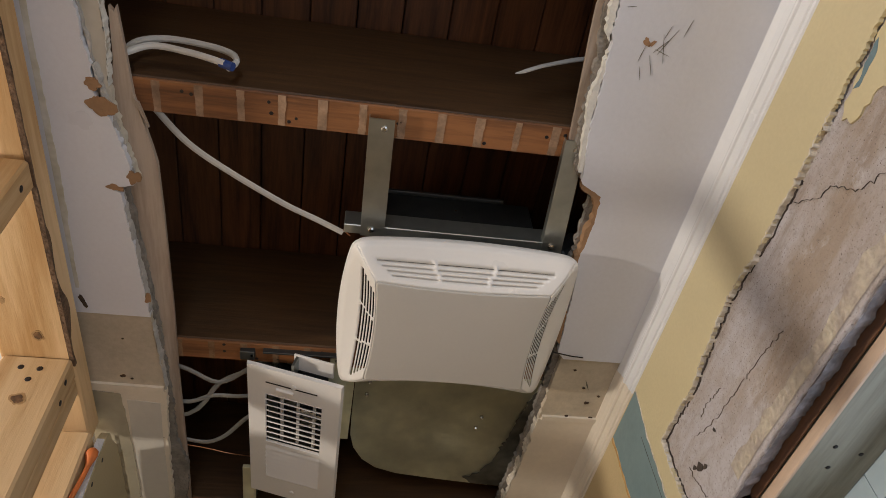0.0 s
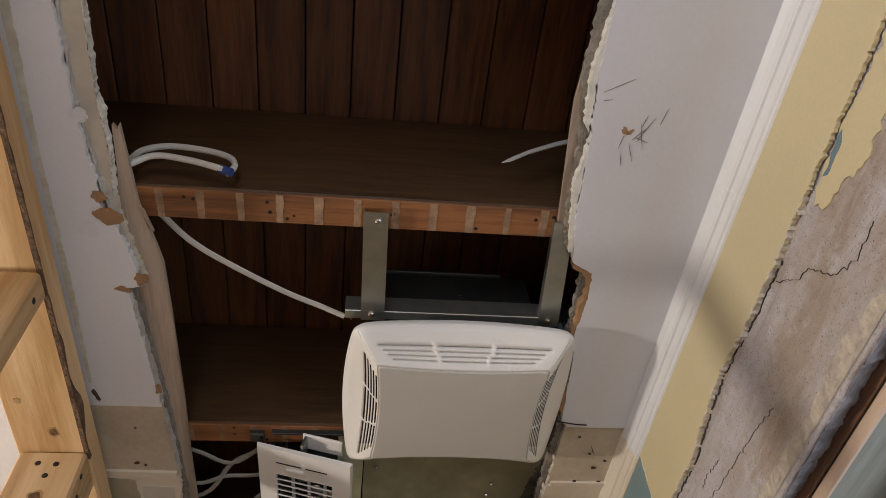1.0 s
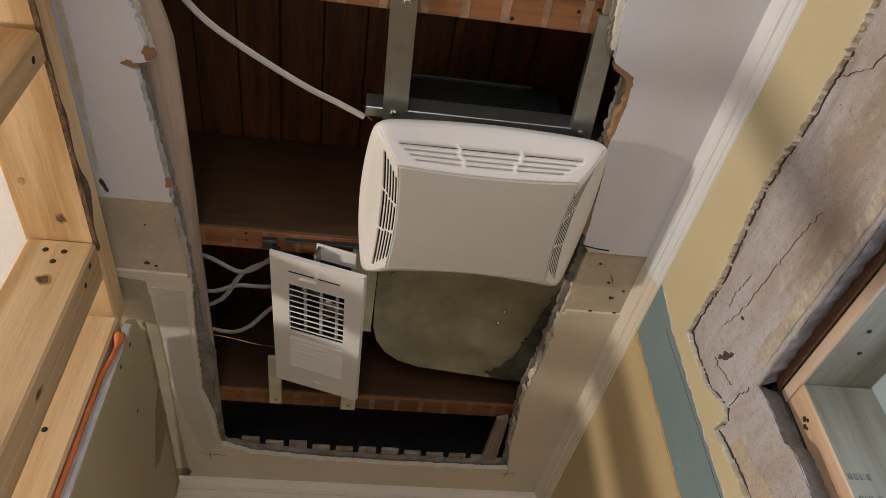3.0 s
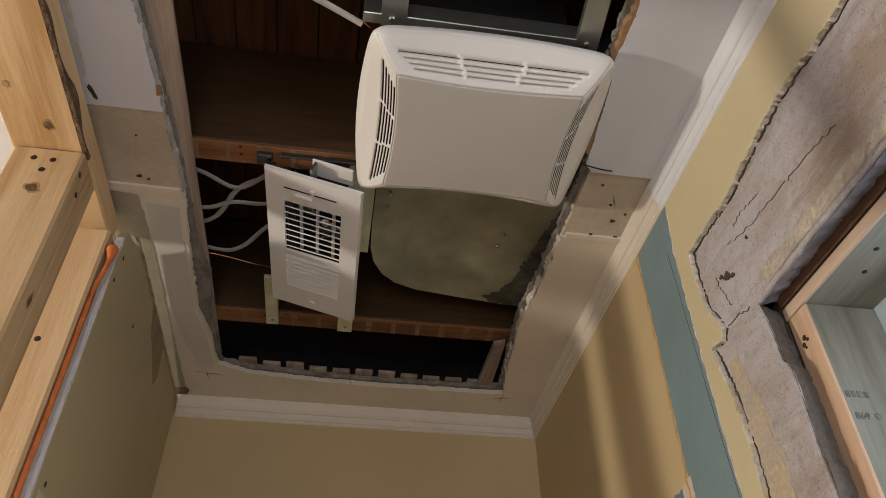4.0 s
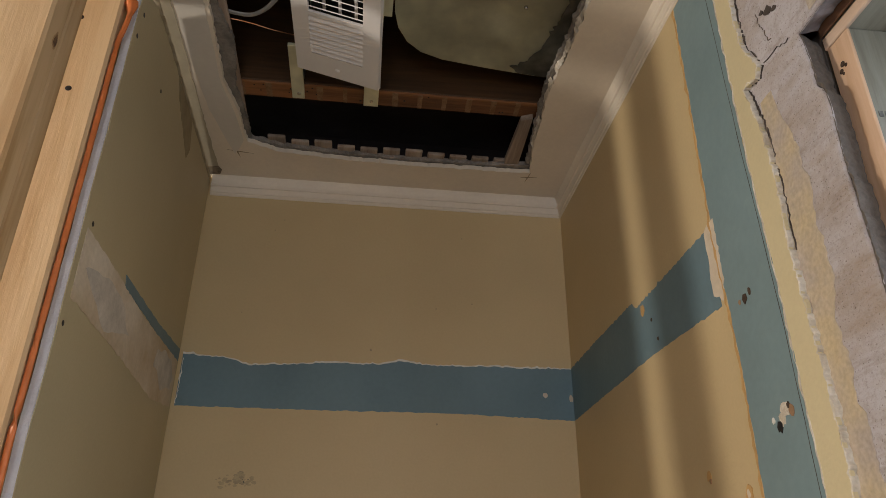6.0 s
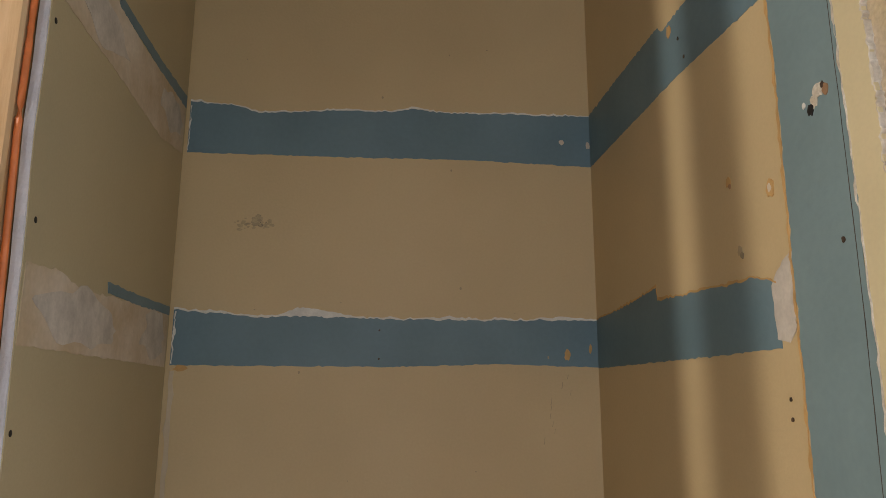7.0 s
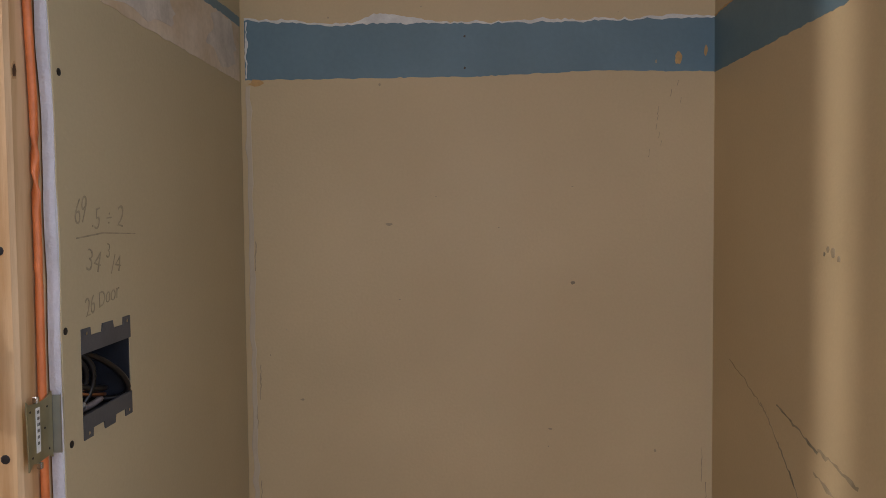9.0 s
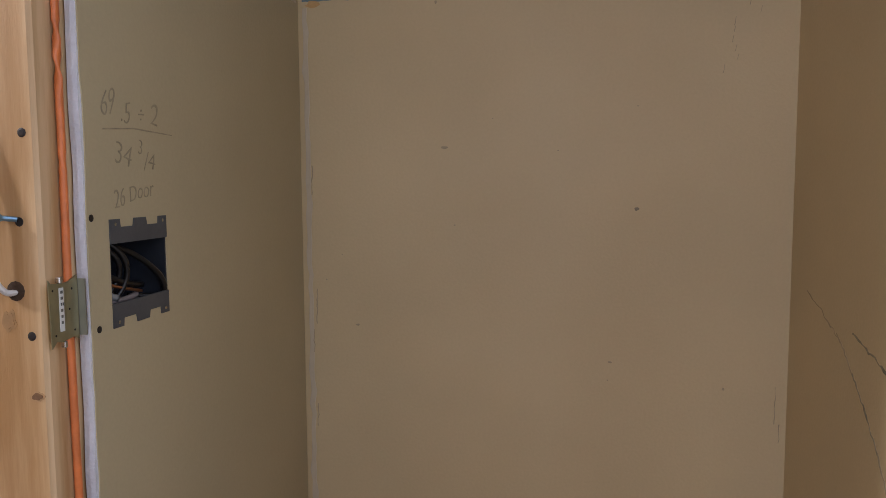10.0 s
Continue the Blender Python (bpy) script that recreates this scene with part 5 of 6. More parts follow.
Z_RIM, Z_LENS, ARCH = 2.429, 2.398, 0.014


def slope_point(side, f, g):
    """A point on one of the four sloping sides: f along it (-1 to 1), g from rim (0) to lens (1)."""
    hx, hy = RX + (LX - RX) * g, RY + (LY - RY) * g
    q = min(1, g / 0.30)
    out = -0.001 if side in ("-y", "+y") else 0.0115
    bow = out - (out + 0.006) * q * q * (3 - 2 * q)
    rim = Z_RIM - 0.004 + ARCH * (1 - f * f)
    z = rim + (Z_LENS - rim) * g - 0.0035 * math.sin(math.pi * min(1, g * 0.9 + 0.05))
    b = bow * (1 - f * f)
    x, y = {"-y": (f * hx, -hy - b), "+y": (-f * hx, hy + b), "+x": (hx + b, f * hy), "-x": (-hx - b, -f * hy)}[side]
    n = 22 + 25 * g
    pull = (abs(f) ** n + 1) ** (-1 / n)
    return Vector((FX + x * pull, FY + y * pull, z))


def slope_side(side, gs, fs, slots):
    """The sloping side as a grid of faces with its slots left open and turned up into the cover."""
    bm = bmesh.new()
    v = {}
    for i, f in enumerate(fs):
        for j, g in enumerate(gs):
            v[i, j] = bm.verts.new(slope_point(side, f, g))
    for i in range(len(fs) - 1):
        for j in range(len(gs) - 1):
            if slots(j, (fs[i] + fs[i + 1]) / 2):
                continue
            bm.faces.new((v[i, j], v[i + 1, j], v[i + 1, j + 1], v[i, j + 1]))
    edges = [e for e in bm.edges if len(e.link_faces) == 1]
    ex = bmesh.ops.extrude_edge_only(bm, edges=edges)
    for g in ex["geom"]:
        if isinstance(g, bmesh.types.BMVert):
            g.co.z += 0.0055 if side in ("-y", "+y") else 0.0004
    return bm


def slot_rule(js, reach):
    def inside(j, f):
        if j not in js:
            return False
        k = js.index(j)
        lim = reach - 0.035 * k
        if abs(f) > lim:
            return False
        return not any(abs(f - c * lim) < 0.018 for c in (-0.34, 0.34))
    return inside


gs = [0.0, 0.12, 0.27, 0.385, 0.455, 0.515, 0.575, 0.635, 0.695, 0.755, 0.815, 0.875, 0.935, 1.0]
fs = [-1 + 2 * k / 64 for k in range(65)]
for side in ("-y", "+y", "-x", "+x"):
    js = [3, 5, 7, 9, 11] if side in ("-x", "+x") else [3, 5, 7, 9]
    part("cover_side", slope_side(side, gs, fs, slot_rule(js, 0.88)), PLASTIC, fan, "", True)
def rim_ring(grow, up):
    pts = [slope_point(sd, f, 0.0) for sd in ("-y", "+x", "+y", "-x") for f in fs[:-1]]
    return [(FX + (p.x - FX) * (1 + grow), FY + (p.y - FY) * (1 + grow), p.z + up) for p in pts]


part("cover_rim", loft([rim_ring(-0.002, 0.012), rim_ring(0.006, 0.009), rim_ring(0.010, 0.005), rim_ring(0.007, 0.001), rim_ring(0.0, 0.0)], False, False), PLASTIC, fan, "", True)


def lens_ring(scale, z):
    pts = [slope_point(sd, f, 1.0) for sd in ("-y", "+x", "+y", "-x") for f in fs[:-1]]
    return [(FX + (p.x - FX) * scale, FY + (p.y - FY) * scale, z) for p in pts]


part("lens", loft([lens_ring(1.006, Z_LENS + 0.003), lens_ring(0.996, Z_LENS - 0.0005), lens_ring(0.988, Z_LENS - 0.0022), lens_ring(0.978, Z_LENS - 0.0028), lens_ring(0.5, Z_LENS - 0.0034)]), LENS, fan, "frosted grey white light lens")
# black sheet added inside the cover to paint the slots' shade
part("slot_shade_sheet", box(FX - 0.128, FX + 0.128, FY - 0.114, FY + 0.114, Z_RIM + 0.013, Z_RIM + 0.016), SLOT_SHADE, fan)
# housing steel carries its shade in the base colour
housing = part("housing", box(-0.012, 0.205, 0.745, 0.965, 2.443, 2.576, 0.002), SHADEDZINC, fan, "galvanized fan housing, coloured dark for shade")
part("housing_flange", box(-0.012, 0.166, 0.7385, 0.7445, 2.572, 2.578, 0.001), SHADEDZINC, fan)
part("mount_rail", box(-0.066, 0.212, 0.728, 0.7425, 2.4655, 2.497, 0.001), ZINC, fan, "bright galvanized rail")
for x0, x1, xa, xb in ((-0.047, -0.017, -0.043, -0.012), (0.196, 0.221, 0.206, 0.234)):
    strap = part("hanger_bracket", slab([(x0, 0.566), (x1, 0.566), (xb, 0.742), (xa, 0.742)], "z", 2.4625, 2.4645), ZINC, fan, "bright galvanized strap")
    part("hanger_bracket", slab([(x0 - 0.001, 0.566), (x0, 0.566), (xa, 0.742), (xa - 0.001, 0.742)], "z", 2.4625, 2.4745), ZINC, fan)
    for x, y in (((x0 + x1) / 2 + 0.003, 0.578), ((xa + xb) / 2 - 0.003, 0.731)):
        part("screw", dot((x, y, 2.4625), "-z", 0.0042, 0.003), STEEL, strap, "bright steel screw")
for x, z in ((0.09, 2.50), (0.10, 2.53), (0.092, 2.545), (0.03, 2.50), (0.16, 2.505)):
    part("rivet", dot((x, 0.745, z), "-y", 0.0018, 0.001), STEEL, housing)
part("duct_collar", tube([(0.206, 0.83, 2.52), (0.24, 0.80, 2.51), (0.275, 0.77, 2.505), (0.32, 0.74, 2.50)], lambda t: 0.030 + 0.003 * math.sin(t * 60), 12, 1.0, 8), SHADEDZINC, fan, "crinkled metal duct end")

# ---- sheet metal duct between the joists ----
duct = base("sheet_metal_duct", (0.13, 1.15, 2.50), "dull greenish galvanized sheet metal duct with a rounded end", "duct")


def duct_sheet():
    bm = bmesh.new()
    end = [(-0.024, 1.145), (-0.022, 1.20), (-0.014, 1.237), (0.004, 1.270), (0.030, 1.293), (0.070, 1.308), (0.15, 1.320), (0.236, 1.330), (0.30, 1.333)]
    fine = []
    for (x0, y0), (x1, y1) in zip(end, end[1:]):
        for i in range(4):
            fine.append((x0 + (x1 - x0) * i / 4, y0 + (y1 - y0) * i / 4))
    fine.append(end[-1])
    rows = []
    for x, y in fine:
        row = []
        for i in range(13):
            f = i / 12
            yy = 0.98 + (y - 0.98) * f
            sag = 0.006 * math.sin(math.pi * f)
            row.append(bm.verts.new((x, yy, 2.4895 + sag * 0.9)))
        rows.append(row)
    for a, b in zip(rows, rows[1:]):
        for i in range(12):
            bm.faces.new((a[i], a[i + 1], b[i + 1], b[i]))
    bmesh.ops.solidify(bm, geom=bm.faces[:], thickness=0.0012)
    return bm


panel = part("panel", duct_sheet(), SHEET, duct, "", True)
part("end_wall", slab([(-0.022, 2.492), (0.285, 2.492), (0.285, 2.60), (-0.022, 2.60)], "y", 1.022, 1.024), SHEET, duct)
part("flange", box(-0.045, -0.026, 1.005, 1.21, 2.486, 2.4875), SHEET, duct)
for x, y in ((-0.001, 1.062), (-0.003, 1.094), (0.20, 1.135), (0.195, 1.165)):
    part("screw", dot((x, y, 2.4925), "-z", 0.0034, 0.0055), STEEL, panel, "steel sheet screw")

# dark slab paints the shade at the duct's end, with some overspray
part("shade_smear", slab(jag([(0.280, 1.05), (0.266, 1.12), (0.255, 1.19), (0.243, 1.25), (0.226, 1.29), (0.195, 1.308), (0.215, 1.326), (0.30, 1.333), (0.30, 1.05)], 0.006, 0.003, 61), "z", 2.4878, 2.4890), mat("shade_and_overspray_on_duct", (0.11, 0.105, 0.08), 0.8, spots=0.3, scale=30), duct, "painted shade and dark overspray on the duct")

# ---- supply register hanging askew ----
reg = base("air_register", (-0.125, 1.15, 2.43), "white enamelled supply air register hanging askew from its boot", "air register")
RM = Matrix.Translation((-0.1195, 0.993, 2.4305)) @ pose(0, 0, 0, 0, 15.6, -1.0)
RW, RL = 0.1495, 0.322


def reg_part(name, bm, material, label="", smooth=False, under=None):
    bmesh.ops.transform(bm, matrix=RM, verts=bm.verts)
    return part(name, bm, material, under or reg, label, smooth)


def frame_bm(x0, x1, y0, y1, holes):
    """A face plate at z 0 with oblong openings, each turned up at its rim."""
    xs = sorted({x0, x1, *[h[0] for h in holes], *[h[1] for h in holes]})
    ys = sorted({y0, y1, *[h[2] for h in holes], *[h[3] for h in holes]})
    bm = bmesh.new()
    v = {(i, j): bm.verts.new((x, y, 0)) for i, x in enumerate(xs) for j, y in enumerate(ys)}
    for i in range(len(xs) - 1):
        for j in range(len(ys) - 1):
            cx, cy = (xs[i] + xs[i + 1]) / 2, (ys[j] + ys[j + 1]) / 2
            if any(h[0] < cx < h[1] and h[2] < cy < h[3] for h in holes):
                continue
            bm.faces.new((v[i, j], v[i + 1, j], v[i + 1, j + 1], v[i, j + 1]))
    ex = bmesh.ops.extrude_edge_only(bm, edges=[e for e in bm.edges if len(e.link_faces) == 1])
    for g in ex["geom"]:
        if isinstance(g, bmesh.types.BMVert):
            g.co.z += 0.005
            if abs(g.co.x - x0) < 1e-5 or abs(g.co.x - x1) < 1e-5 or abs(g.co.y - y0) < 1e-5 or abs(g.co.y - y1) < 1e-5:
                g.co.x += 0.002 * (1 if g.co.x > 0 else -1)
                g.co.z += 0.002
    return bm


gx0, gx1 = -0.046, 0.046
face = reg_part("face_plate", frame_bm(-RW / 2, RW / 2, 0, RL, [(gx0, gx1, 0.056, 0.176), (gx0, gx1, 0.184, 0.272)]), ENAMEL)
for k in range(9):
    y = 0.0605 + k * 0.0133
    bm = box(gx0 - 0.001, gx1 + 0.001, y - 0.0008, y + 0.0008, 0.0, 0.0085)
    bmesh.ops.rotate(bm, verts=bm.verts, cent=(0, y, 0.003), matrix=Matrix.Rotation(radians(-46), 3, "X"))
    reg_part("blade", bm, ENAMEL, under=face)
for k in range(3):
    x = -0.025 + k * 0.027
    reg_part("damper_bar", box(x - 0.0022, x + 0.0022, 0.050, 0.182, 0.015, 0.019), ENAMEL, "grey damper bar")
for k in range(8):
    y = 0.1885 + k * 0.0108
    bm = box(gx0 - 0.001, gx1 + 0.001, y - 0.006, y + 0.006, 0.0012, 0.0024)
    bmesh.ops.rotate(bm, verts=bm.verts, cent=(0, y, 0.002), matrix=Matrix.Rotation(radians(-24), 3, "X"))
    reg_part("blade", bm, ENAMEL, under=face)
reg_part("closed_louvre", box(gx0 - 0.001, gx1 + 0.001, 0.183, 0.273, 0.006, 0.0072), ENAMEL)
reg_part("lever_slot", box(-0.045, 0.038, 0.029, 0.0312, -0.0006, 0.001), SCREW)
reg_part("lever", box(-0.028, 0.0, 0.038, 0.043, -0.004, 0.001, 0.001), ENAMEL, under=face)
for y in (0.026, RL - 0.020):
    reg_part("screw", dot((0.0, y, 0.0), "-z", 0.0046, 0.002), ENAMEL, under=face)
reg_part("foil", rough_sheet(-0.004, gx1, 0.115, 0.178, "z", 0.040, 0.020, 0.006, lambda a, b: b > 0.125 + a * 0.3, 0.001, 8, 60), STEEL, "crumpled bright foil", True)
reg_part("foil", rough_sheet(gx0, -0.012, 0.060, 0.13, "z", 0.050, 0.020, 0.006, lambda a, b: True, 0.001, 9, 60), ZINC, "crumpled foil", True)
reg_part("damper", box(-0.012, 0.052, -0.012, 0.020, 0.030, 0.034, 0.001), ENAMEL, "white folded damper plate")
reg_part("damper_rod", box(-0.008, -0.004, -0.010, 0.02, 0.010, 0.048), ZINC)
# dark plate added behind the louvres in place of the duct's shade
reg_part("inner_dark_plate", box(gx0 - 0.004, gx1 + 0.004, 0.05, 0.28, 0.060, 0.062), DARK_INSIDE, "dark plate for the shade inside the duct")
for x in (gx0 - 0.006, gx1 + 0.004):
    reg_part("inner_side", box(x, x + 0.002, 0.05, 0.28, 0.024, 0.06), ZINC)
boot = base("register_boot", (-0.12, 1.2, 2.47), "galvanized register boot nailed between joists", "duct boot")
part("side_strap", box(-0.068, -0.040, 0.985, 1.432, 2.466, 2.4735, 0.0008), SHEET, boot, "dull metal strap")
part("side_strap", box(-0.203, -0.180, 1.28, 1.425, 2.466, 2.4735, 0.0008), SHEET, boot, "dull metal strap")
part("front_strap", box(-0.170, -0.055, 0.982, 0.986, 2.464, 2.485, 0.0006), SHADEDZINC, boot)
part("corner_tab", box(-0.204, -0.182, 0.984, 1.002, 2.4640, 2.4735, 0.001), SHADEDZINC, boot)
part("boot_side", box(-0.181, -0.179, 1.02, 1.38, 2.476, 2.58), SHADEDZINC, boot)
part("boot_side", box(-0.043, -0.041, 1.02, 1.38, 2.476, 2.58), SHEET, boot)
part("boot_crumple", rough_sheet(-0.178, -0.044, 1.02, 1.36, "z", 2.545, 0.022, 0.012, lambda a, b: True, 0.002, 6, 40), STEEL, boot, "crumpled bright foil duct", True)
for x, y in ((-0.186, 0.992), (-0.057, 0.992), (-0.053, 1.416), (-0.190, 1.410)):
    part("screw", dot((x, y, 2.466), "-z", 0.0036, 0.002), STEEL, boot)

# ---- cables over the opening ----
c1 = part("white_cable", tube([(-0.332, 0.575, 2.503), (-0.306, 0.604, 2.498), (-0.270, 0.647, 2.497), (-0.223, 0.683, 2.498), (-0.150, 0.728, 2.499), (-0.104, 0.749, 2.498), (-0.067, 0.765, 2.495)], 0.0047, 8, 0.55), CABLE_W)
tagged(c1, "white flat electrical cable hanging from the joist bay", "cable")
part("bare_wire", tube([(-0.066, 0.760, 2.494), (-0.056, 0.765, 2.489)], 0.0012, 6, smooth_steps=1), COPPER, c1, "bare copper end")
c2 = part("white_cable", tube([(-0.37, 0.548, 2.470), (-0.334, 0.532, 2.488), (-0.322, 0.530, 2.518), (-0.292, 0.530, 2.534), (-0.245, 0.530, 2.528), (-0.216, 0.530, 2.514), (-0.207, 0.530, 2.494), (-0.213, 0.530, 2.475)], 0.0042, 8, 0.9), CABLE_W)
tagged(c2, "looped white electrical cable end beside a joist", "cable")
c3 = part("white_cable", tube([(-0.37, 0.54, 2.462), (-0.328, 0.528, 2.478), (-0.302, 0.524, 2.497), (-0.263, 0.524, 2.492), (-0.228, 0.524, 2.479), (-0.212, 0.526, 2.473)], 0.0042, 8, 0.9), CABLE_W)
tagged(c3, "looped white electrical cable end beside a joist", "cable")
part("tape", tube([(-0.222, 0.526, 2.479), (-0.207, 0.526, 2.471)], 0.0054, 8, 1.0, 1), BLUE, c3, "blue tape")
c4 = part("white_strip", slab([(0.119, 2.489), (0.131, 2.494), (0.158, 2.517), (0.201, 2.545), (0.262, 2.578), (0.262, 2.588), (0.201, 2.555), (0.158, 2.525), (0.136, 2.506)], "y", 0.498, 0.4995), CABLE_W)
tagged(c4, "torn white cable sheath dangling behind the ceiling", "cable")
for pts in ([(-0.40, 1.03, 2.485), (-0.30, 1.045, 2.482), (-0.24, 1.075, 2.480), (-0.19, 1.045, 2.490), (-0.15, 1.03, 2.51)],
            [(-0.40, 1.17, 2.480), (-0.29, 1.155, 2.478), (-0.24, 1.08, 2.482), (-0.20, 1.055, 2.488), (-0.16, 1.05, 2.51)],
            [(-0.40, 1.10, 2.484), (-0.30, 1.125, 2.478), (-0.25, 1.108, 2.480), (-0.20, 1.112, 2.486), (-0.15, 1.12, 2.51)],
            [(-0.40, 1.19, 2.482), (-0.285, 1.225, 2.477), (-0.24, 1.215, 2.478), (-0.20, 1.17, 2.486), (-0.16, 1.15, 2.51)]):
    c = part("grey_cable", tube(pts, 0.0042, 8, 0.6), CABLE_G)
    tagged(c, "grey flat electrical cable behind the register", "cable", "cables by the register")
c = part("thin_wire", tube([(-0.40, 1.23, 2.484), (-0.28, 1.245, 2.480), (-0.23, 1.262, 2.482), (-0.19, 1.28, 2.49)], 0.0009, 5), COPPER)
tagged(c, "thin bare wire behind the register", "wire")

# ---- orange cable, nail plate, switch box on the closet's side ----
oc = [(-0.3942 + 0.0008 * noise.noise((z * 6, 1, 0)), edge_y(z) - 0.0175 + 0.0022 * noise.noise((z * 5, 2, 0)), z) for z in [0.25 + 0.05 * k for k in range(42)]]
orange = part("orange_cable", tube([p for p in oc if p[2] < 2.24] + [(-0.3945, 1.0800, 2.265), (-0.3915, 1.0800, 2.29), (-0.3890, 1.0805, 2.315), (-0.3900, 1.0815, 2.338), (-0.393, 1.082, 2.346)], lambda t: 0.0036 + 0.0052 * min(1, max(0, (t - 0.958) / 0.018)) * (1 - 0.6 * max(0, (t - 0.985) / 0.015)), 9, 1.0, 3), CABLE_O, None, "", True)
tagged(orange, "orange electrical cable running down a pine stud", "cable")
npl = base("nail_plate", (-0.39, 1.085, 1.125), "small brassy steel nail plate with a white sticker on a stud", "nail plate")
part("plate", slab([(1.066, 1.156), (1.069, 1.1525), (1.082, 1.151), (1.092, 1.152), (1.104, 1.157), (1.104, 1.0975), (1.098, 1.101), (1.080, 1.099), (1.074, 1.1005), (1.068, 1.095)], "x", -0.3898, -0.3886), PLATE, npl)
part("flange", box(-0.3898, -0.3815, 1.1045, 1.1060, 1.101, 1.153), ZINC, npl, "bent grey flange")
sticker = part("sticker", box(-0.3886, -0.3881, 1.0785, 1.0845, 1.1085, 1.1475, 0.0002), LABEL, npl, "white sticker")
for y, z in ((1.0765, 1.1545), (1.080, 1.0965)):
    part("prong", box(-0.391, -0.3862, y + 0.001, y + 0.005, z - 0.003, z + 0.003, 0.0008), STEEL, npl)
for y, z in ((1.071, 1.146), (1.096, 1.145), (1.073, 1.106), (1.098, 1.107), (1.092, 1.127)):
    part("dimple", dot((-0.3886, y, z), "+x", 0.0011, 0.0003, 7), SCREW, npl)
bars(sticker, "x", -0.3880, 1.0800, 1.1450, [0.003] * 6, 0.0026, 0.0028, INK, 0.0002, 2)

sw = base("switch_box", (XL, 1.20, 1.10), "grey plastic two-gang switch box with loose wires in the drywall", "switch box")
# back, far side, top and bottom are darker and bluer than the ears
part("box_back", box(XL - 0.075, XL - 0.073, BY0, BY1, BZ0, BZ1), DARK_INSIDE, sw)
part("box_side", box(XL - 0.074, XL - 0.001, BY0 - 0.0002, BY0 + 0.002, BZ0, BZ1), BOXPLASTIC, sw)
part("box_side", box(XL - 0.074, XL - 0.001, BY1 - 0.002, BY1 + 0.0002, BZ0, BZ1), DARK_INSIDE, sw)
part("box_top", box(XL - 0.074, XL - 0.001, BY0 + 0.003, BY1 - 0.003, BZ1 - 0.002, BZ1 + 0.0002), DARK_INSIDE, sw)
part("box_bottom", box(XL - 0.074, XL - 0.001, BY0 + 0.003, BY1 - 0.003, BZ0 - 0.0002, BZ0 + 0.002), DARK_INSIDE, sw)
for z0, z1, s in ((BZ1 - 0.014, BZ1 + 0.002, 1), (BZ0 - 0.002, BZ0 + 0.014, -1)):
    zz = z1 if s > 0 else z0
    ears = [(BY0, zz), (BY0, zz + s * 0.008), (BY0 + 0.017, zz + s * 0.008), (BY0 + 0.018, zz), (BY0 + 0.040, zz), (BY0 + 0.042, zz + s * 0.008), (BY0 + 0.064, zz + s * 0.008), (BY0 + 0.066, zz), (BY1 - 0.017, zz), (BY1 - 0.016, zz + s * 0.008), (BY1, zz + s * 0.008), (BY1, z0 if s > 0 else z1), (BY0, z0 if s > 0 else z1)]
    part("ear_strip", slab(ears, "x", XL - 0.002, XL + 0.0012), BOXPLASTIC, sw, "grey plastic mounting ears")
    for y in (BY0 + 0.009, BY1 - 0.008):
        part("screw_hole", dot((XL + 0.0012, y, zz + s * 0.003), "+x", 0.0018, 0.0004), STEEL, sw)
XB = XL - 0.02
WIRES = (
    ([(-0.050, 1.154, 1.178), (-0.012, 1.170, 1.181), (0.006, 1.205, 1.168), (0.016, 1.236, 1.146), (0.019, 1.2495, 1.127), (0.012, 1.246, 1.117), (-0.010, 1.222, 1.119)], 0.0024, 0),
    ([(-0.050, 1.156, 1.184), (-0.010, 1.176, 1.183), (0.006, 1.194, 1.164), (0.006, 1.197, 1.140), (-0.002, 1.186, 1.118), (-0.010, 1.172, 1.108)], 0.0023, 0),
    ([(-0.050, 1.153, 1.182), (-0.014, 1.166, 1.180), (0.002, 1.184, 1.166), (0.003, 1.190, 1.146), (-0.006, 1.180, 1.122)], 0.0023, 0),
    ([(-0.045, 1.153, 1.150), (-0.006, 1.168, 1.148), (0.004, 1.200, 1.136), (0.002, 1.232, 1.130)], 0.0026, 0),
    ([(-0.045, 1.153, 1.140), (-0.004, 1.166, 1.139), (0.004, 1.196, 1.131), (0.004, 1.228, 1.124)], 0.0014, 1),
    ([(0.0065, 1.197, 1.156), (0.0068, 1.198, 1.142), (-0.0005, 1.187, 1.119), (-0.008, 1.174, 1.108)], 0.0011, 1),
    ([(0.0165, 1.2375, 1.1465), (0.0200, 1.2505, 1.128)], 0.0014, 1),
    ([(-0.045, 1.153, 1.132), (-0.006, 1.166, 1.128), (0.002, 1.186, 1.122)], 0.0030, 2),
    ([(-0.045, 1.153, 1.126), (-0.006, 1.168, 1.120), (0.000, 1.200, 1.118), (0.002, 1.222, 1.121)], 0.0026, 3),
)
for pts, r, kind in WIRES:
    part("wire", tube([(XB + a, y, z) for a, y, z in pts], r * 1.35, 7), (BLACKWIRE, COPPER, CABLE_G, GREYWIRE)[kind], sw, ("", "bare copper wire", "grey cable sheath", "dull white wire")[kind], True)

# grey cable and a screw on the stud face
gc = part("white_cable", tube([(-0.468, 1.065, 1.30), (-0.447, 1.064, 1.225), (-0.441, 1.064, 1.165), (-0.433, 1.068, 1.145), (-0.425, 1.077, 1.144)], 0.004, 8, 0.7), CABLE_W)
tagged(gc, "white cable entering a hole in the stud", "cable")
part("screw_hole", dot((-0.419, 1.0732, 1.206), "-y", 0.0042, 0.0005, 12), SCREW, stud_d, "dark screw hole")
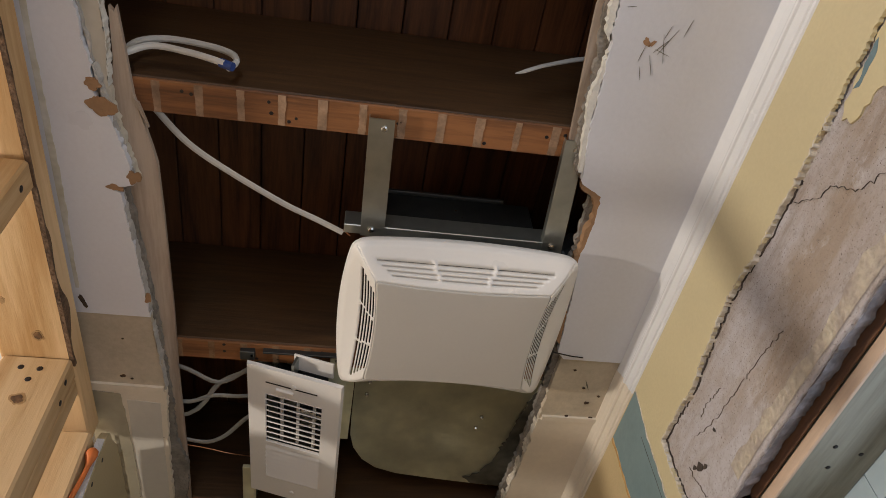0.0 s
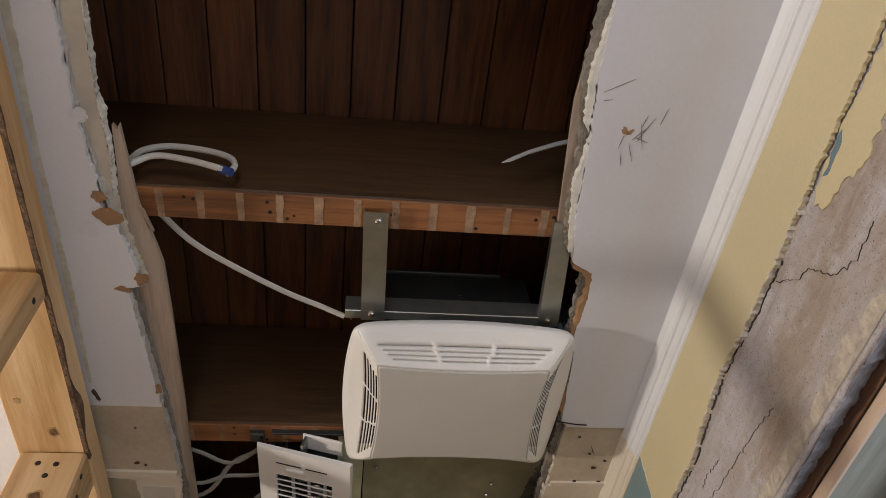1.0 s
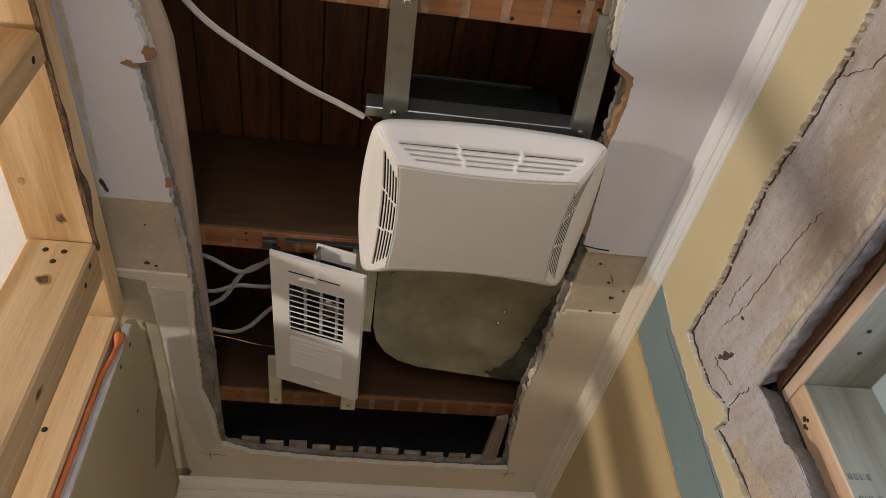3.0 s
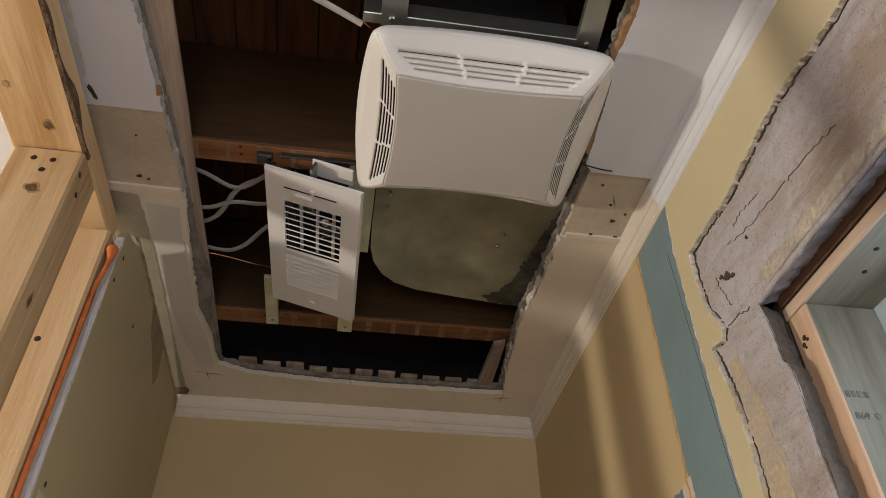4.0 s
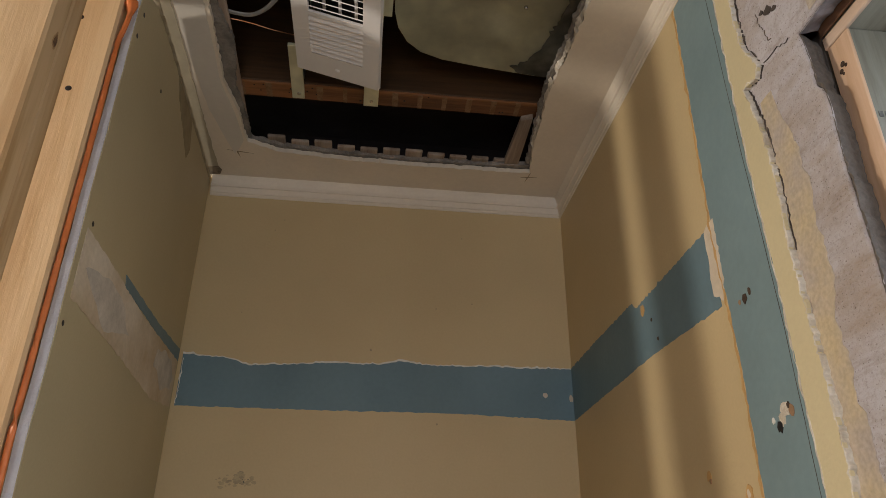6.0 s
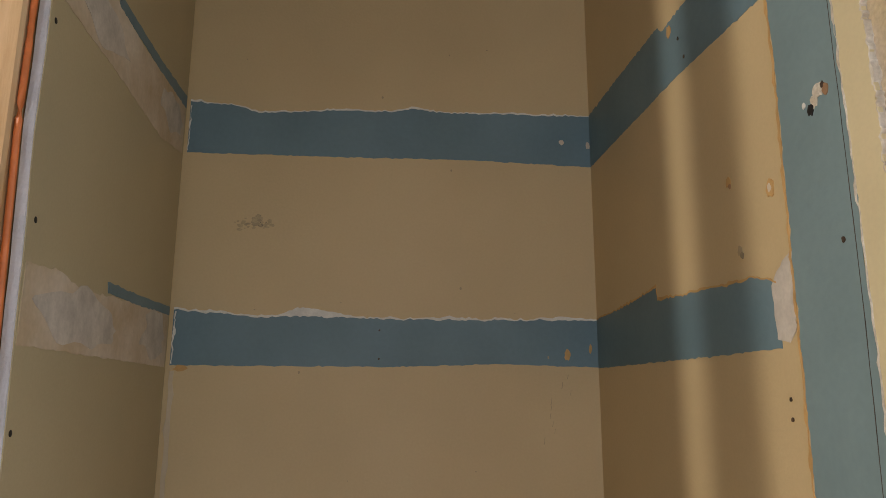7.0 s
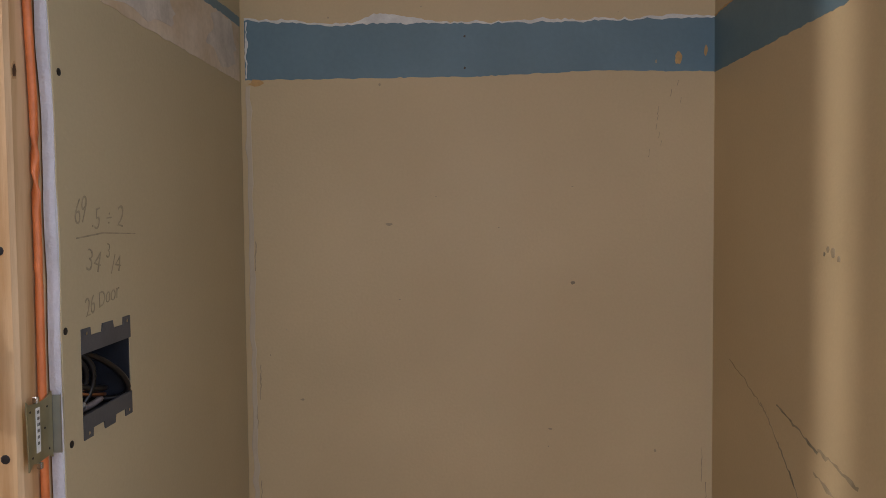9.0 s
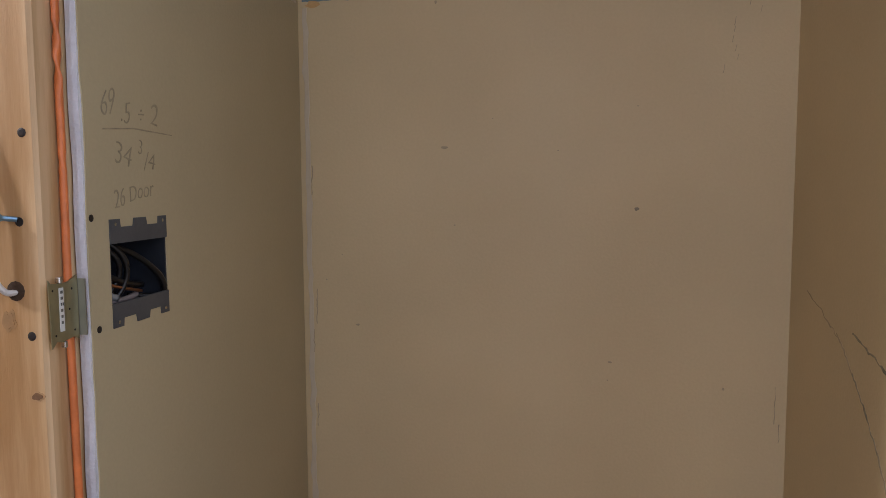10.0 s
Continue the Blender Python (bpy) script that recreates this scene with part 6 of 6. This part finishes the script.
part("cable_hole", dot((-0.426, 1.0732, 1.145), "-y", 0.009, 0.0005, 12), BARK, stud_d, "drilled dark hole")
sc = part("blue_screw", tube([(-0.434, 1.060, 1.2105), (-0.431, 1.0635, 1.2098), (-0.429, 1.0655, 1.2095), (-0.421, 1.073, 1.208)], lambda t: 0.0045 if t < 0.45 else 0.0024, 8, 1.0, 1), mat("blue_zinc_screw", (0.25, 0.42, 0.58), 0.3, metal=0.8), stud_d, "blue zinc screw")

# ---- pencil sums on the drywall ----
def pencil(text, y, z, size, slant=0.0, squash=1.0):
    cu = bpy.data.curves.new("note", "FONT")
    cu.body, cu.size, cu.shear = text, size, 0.15
    cu.extrude, cu.offset = 0.0002, -size * 0.018
    ob = new("pencil_note", cu)
    bpy.context.view_layer.update()
    me = bpy.data.meshes.new_from_object(ob.evaluated_get(bpy.context.evaluated_depsgraph_get()))
    bpy.data.objects.remove(ob)
    me.materials.clear()
    me.materials.append(NOTE)
    for v in me.vertices:
        v.co.x += size * 0.10 * noise.noise((v.co.x / size * 1.3, v.co.y / size * 1.5, y * 40))
        v.co.y += size * 0.16 * noise.noise((v.co.x / size * 1.1, v.co.y / size * 0.9, z * 40))
    o = new("pencil_note", me)
    o.matrix_world = Matrix.Translation((XL + 0.0004, y, z)) @ pose(0, 0, 0, 90, 0, 90) @ pose(0, 0, 0, 0, 0, slant) @ Matrix.Diagonal((squash, 1, 1, 1))
    o.parent = left
    o.matrix_parent_inverse = left.matrix_world.inverted()
    o["label"] = "faint pencil figures"


pencil("69", 1.143, 1.307, 0.039, -3, 0.62)
pencil(".5", 1.176, 1.302, 0.031, -2, 0.8)
pencil("÷", 1.205, 1.302, 0.032, 0, 0.8)
pencil("2", 1.230, 1.303, 0.036, 0, 0.9)
pencil("34", 1.160, 1.258, 0.034, -3, 0.95)
pencil("3", 1.204, 1.270, 0.021)
pencil("/4", 1.214, 1.252, 0.030)
pencil("26 Door", 1.159, 1.215, 0.025, 9, 0.85)
part("pencil_line", slab([(1.147, 1.2905), (1.20, 1.2945), (1.275, 1.2925), (1.275, 1.2935), (1.20, 1.296), (1.147, 1.2920)], "x", XL, XL + 0.0005), NOTE, left)

part("dried_mud", slab(jag([(1.33, 2.425), (1.36, 2.395), (1.43, 2.365), (1.475, 2.345), (1.49, 2.375), (1.47, 2.425)], 0.01, 0.002, 131), "x", XL, XL + 0.0008), mat("brown_joint_mud", (0.34, 0.27, 0.155), 0.8, spots=0.12, scale=30), left, "brown dried joint mud")
part("trim_ridge", strip([(1.14, 2.415), (1.30, 2.424), (1.5, 2.430), (1.69, 2.434)], 0.01, 0.0012, 132, "x", XL - 0.001, XL + 0.004, 0.003, 0.003, 0.4), mat("tan_caulk_ridge", (0.46, 0.39, 0.27), 0.7, spots=0.12, scale=30), left, "tan ridge of old caulk")
# the drywall side stands a little out of square
for thing in (left, sw):
    thing.matrix_world = Matrix.Translation((XL, 1.4, 0)) @ pose(0, 0, 0, 0, 0, 1.0) @ Matrix.Translation((-XL, -1.4, 0)) @ thing.matrix_world

# ---- corner joints and scuffs on the back wall ----
part("corner_joint", strip([(-0.383, 0.2), (-0.382, 0.9), (-0.383, 1.53)], 0.02, 0.0012, 201, "y", BACK - 0.0008, BACK, 0.007, 0.006, 0.6), mat("joint_compound_yellow", (0.56, 0.47, 0.33), 0.65, spots=0.06), wall_north, "slightly paler corner joint")
part("torn_edge", strip([(-0.386, 1.543), (-0.385, 1.636)], 0.004, 0.001, 202, "y", BACK - 0.0016, BACK, 0.003, 0.003), CHIP, wall_north, "torn white paint edge")
part("torn_edge", strip([(-0.387, 1.94), (-0.386, 2.03)], 0.004, 0.001, 203, "y", BACK - 0.0016, BACK, 0.0018, 0.0018), CHIP, wall_north, "torn white paint edge")
for x, z0, z1, w in ((-0.377, 1.22, 1.27, 0.003), (-0.372, 1.0, 1.06, 0.0035), (-0.378, 0.95, 0.99, 0.002), (-0.374, 0.82, 0.86, 0.003), (0.372, 0.86, 0.92, 0.0018), (0.379, 0.83, 0.86, 0.0022)):
    part("scuff", strip([(x, z0), (x + 0.001, z1)], 0.006, 0.001, int(z0 * 100), "y", BACK - 0.0012, BACK - 0.0004, w * 0.5, w * 0.5, 0.1), mat_scuff, wall_north, "grey scuff")
for k in range(9):
    rn = random.Random(300 + k)
    x, z = 0.325 - 0.004 * k + rn.uniform(-0.015, 0.02), 1.53 - 0.014 * k
    part("scratch", strip([(x, z), (x - 0.002, z - rn.uniform(0.006, 0.014))], 0.004, 0.0004, k, "y", BACK - 0.0007, BACK, 0.0006, 0.0006, 0.3), mat_scuff, wall_north)
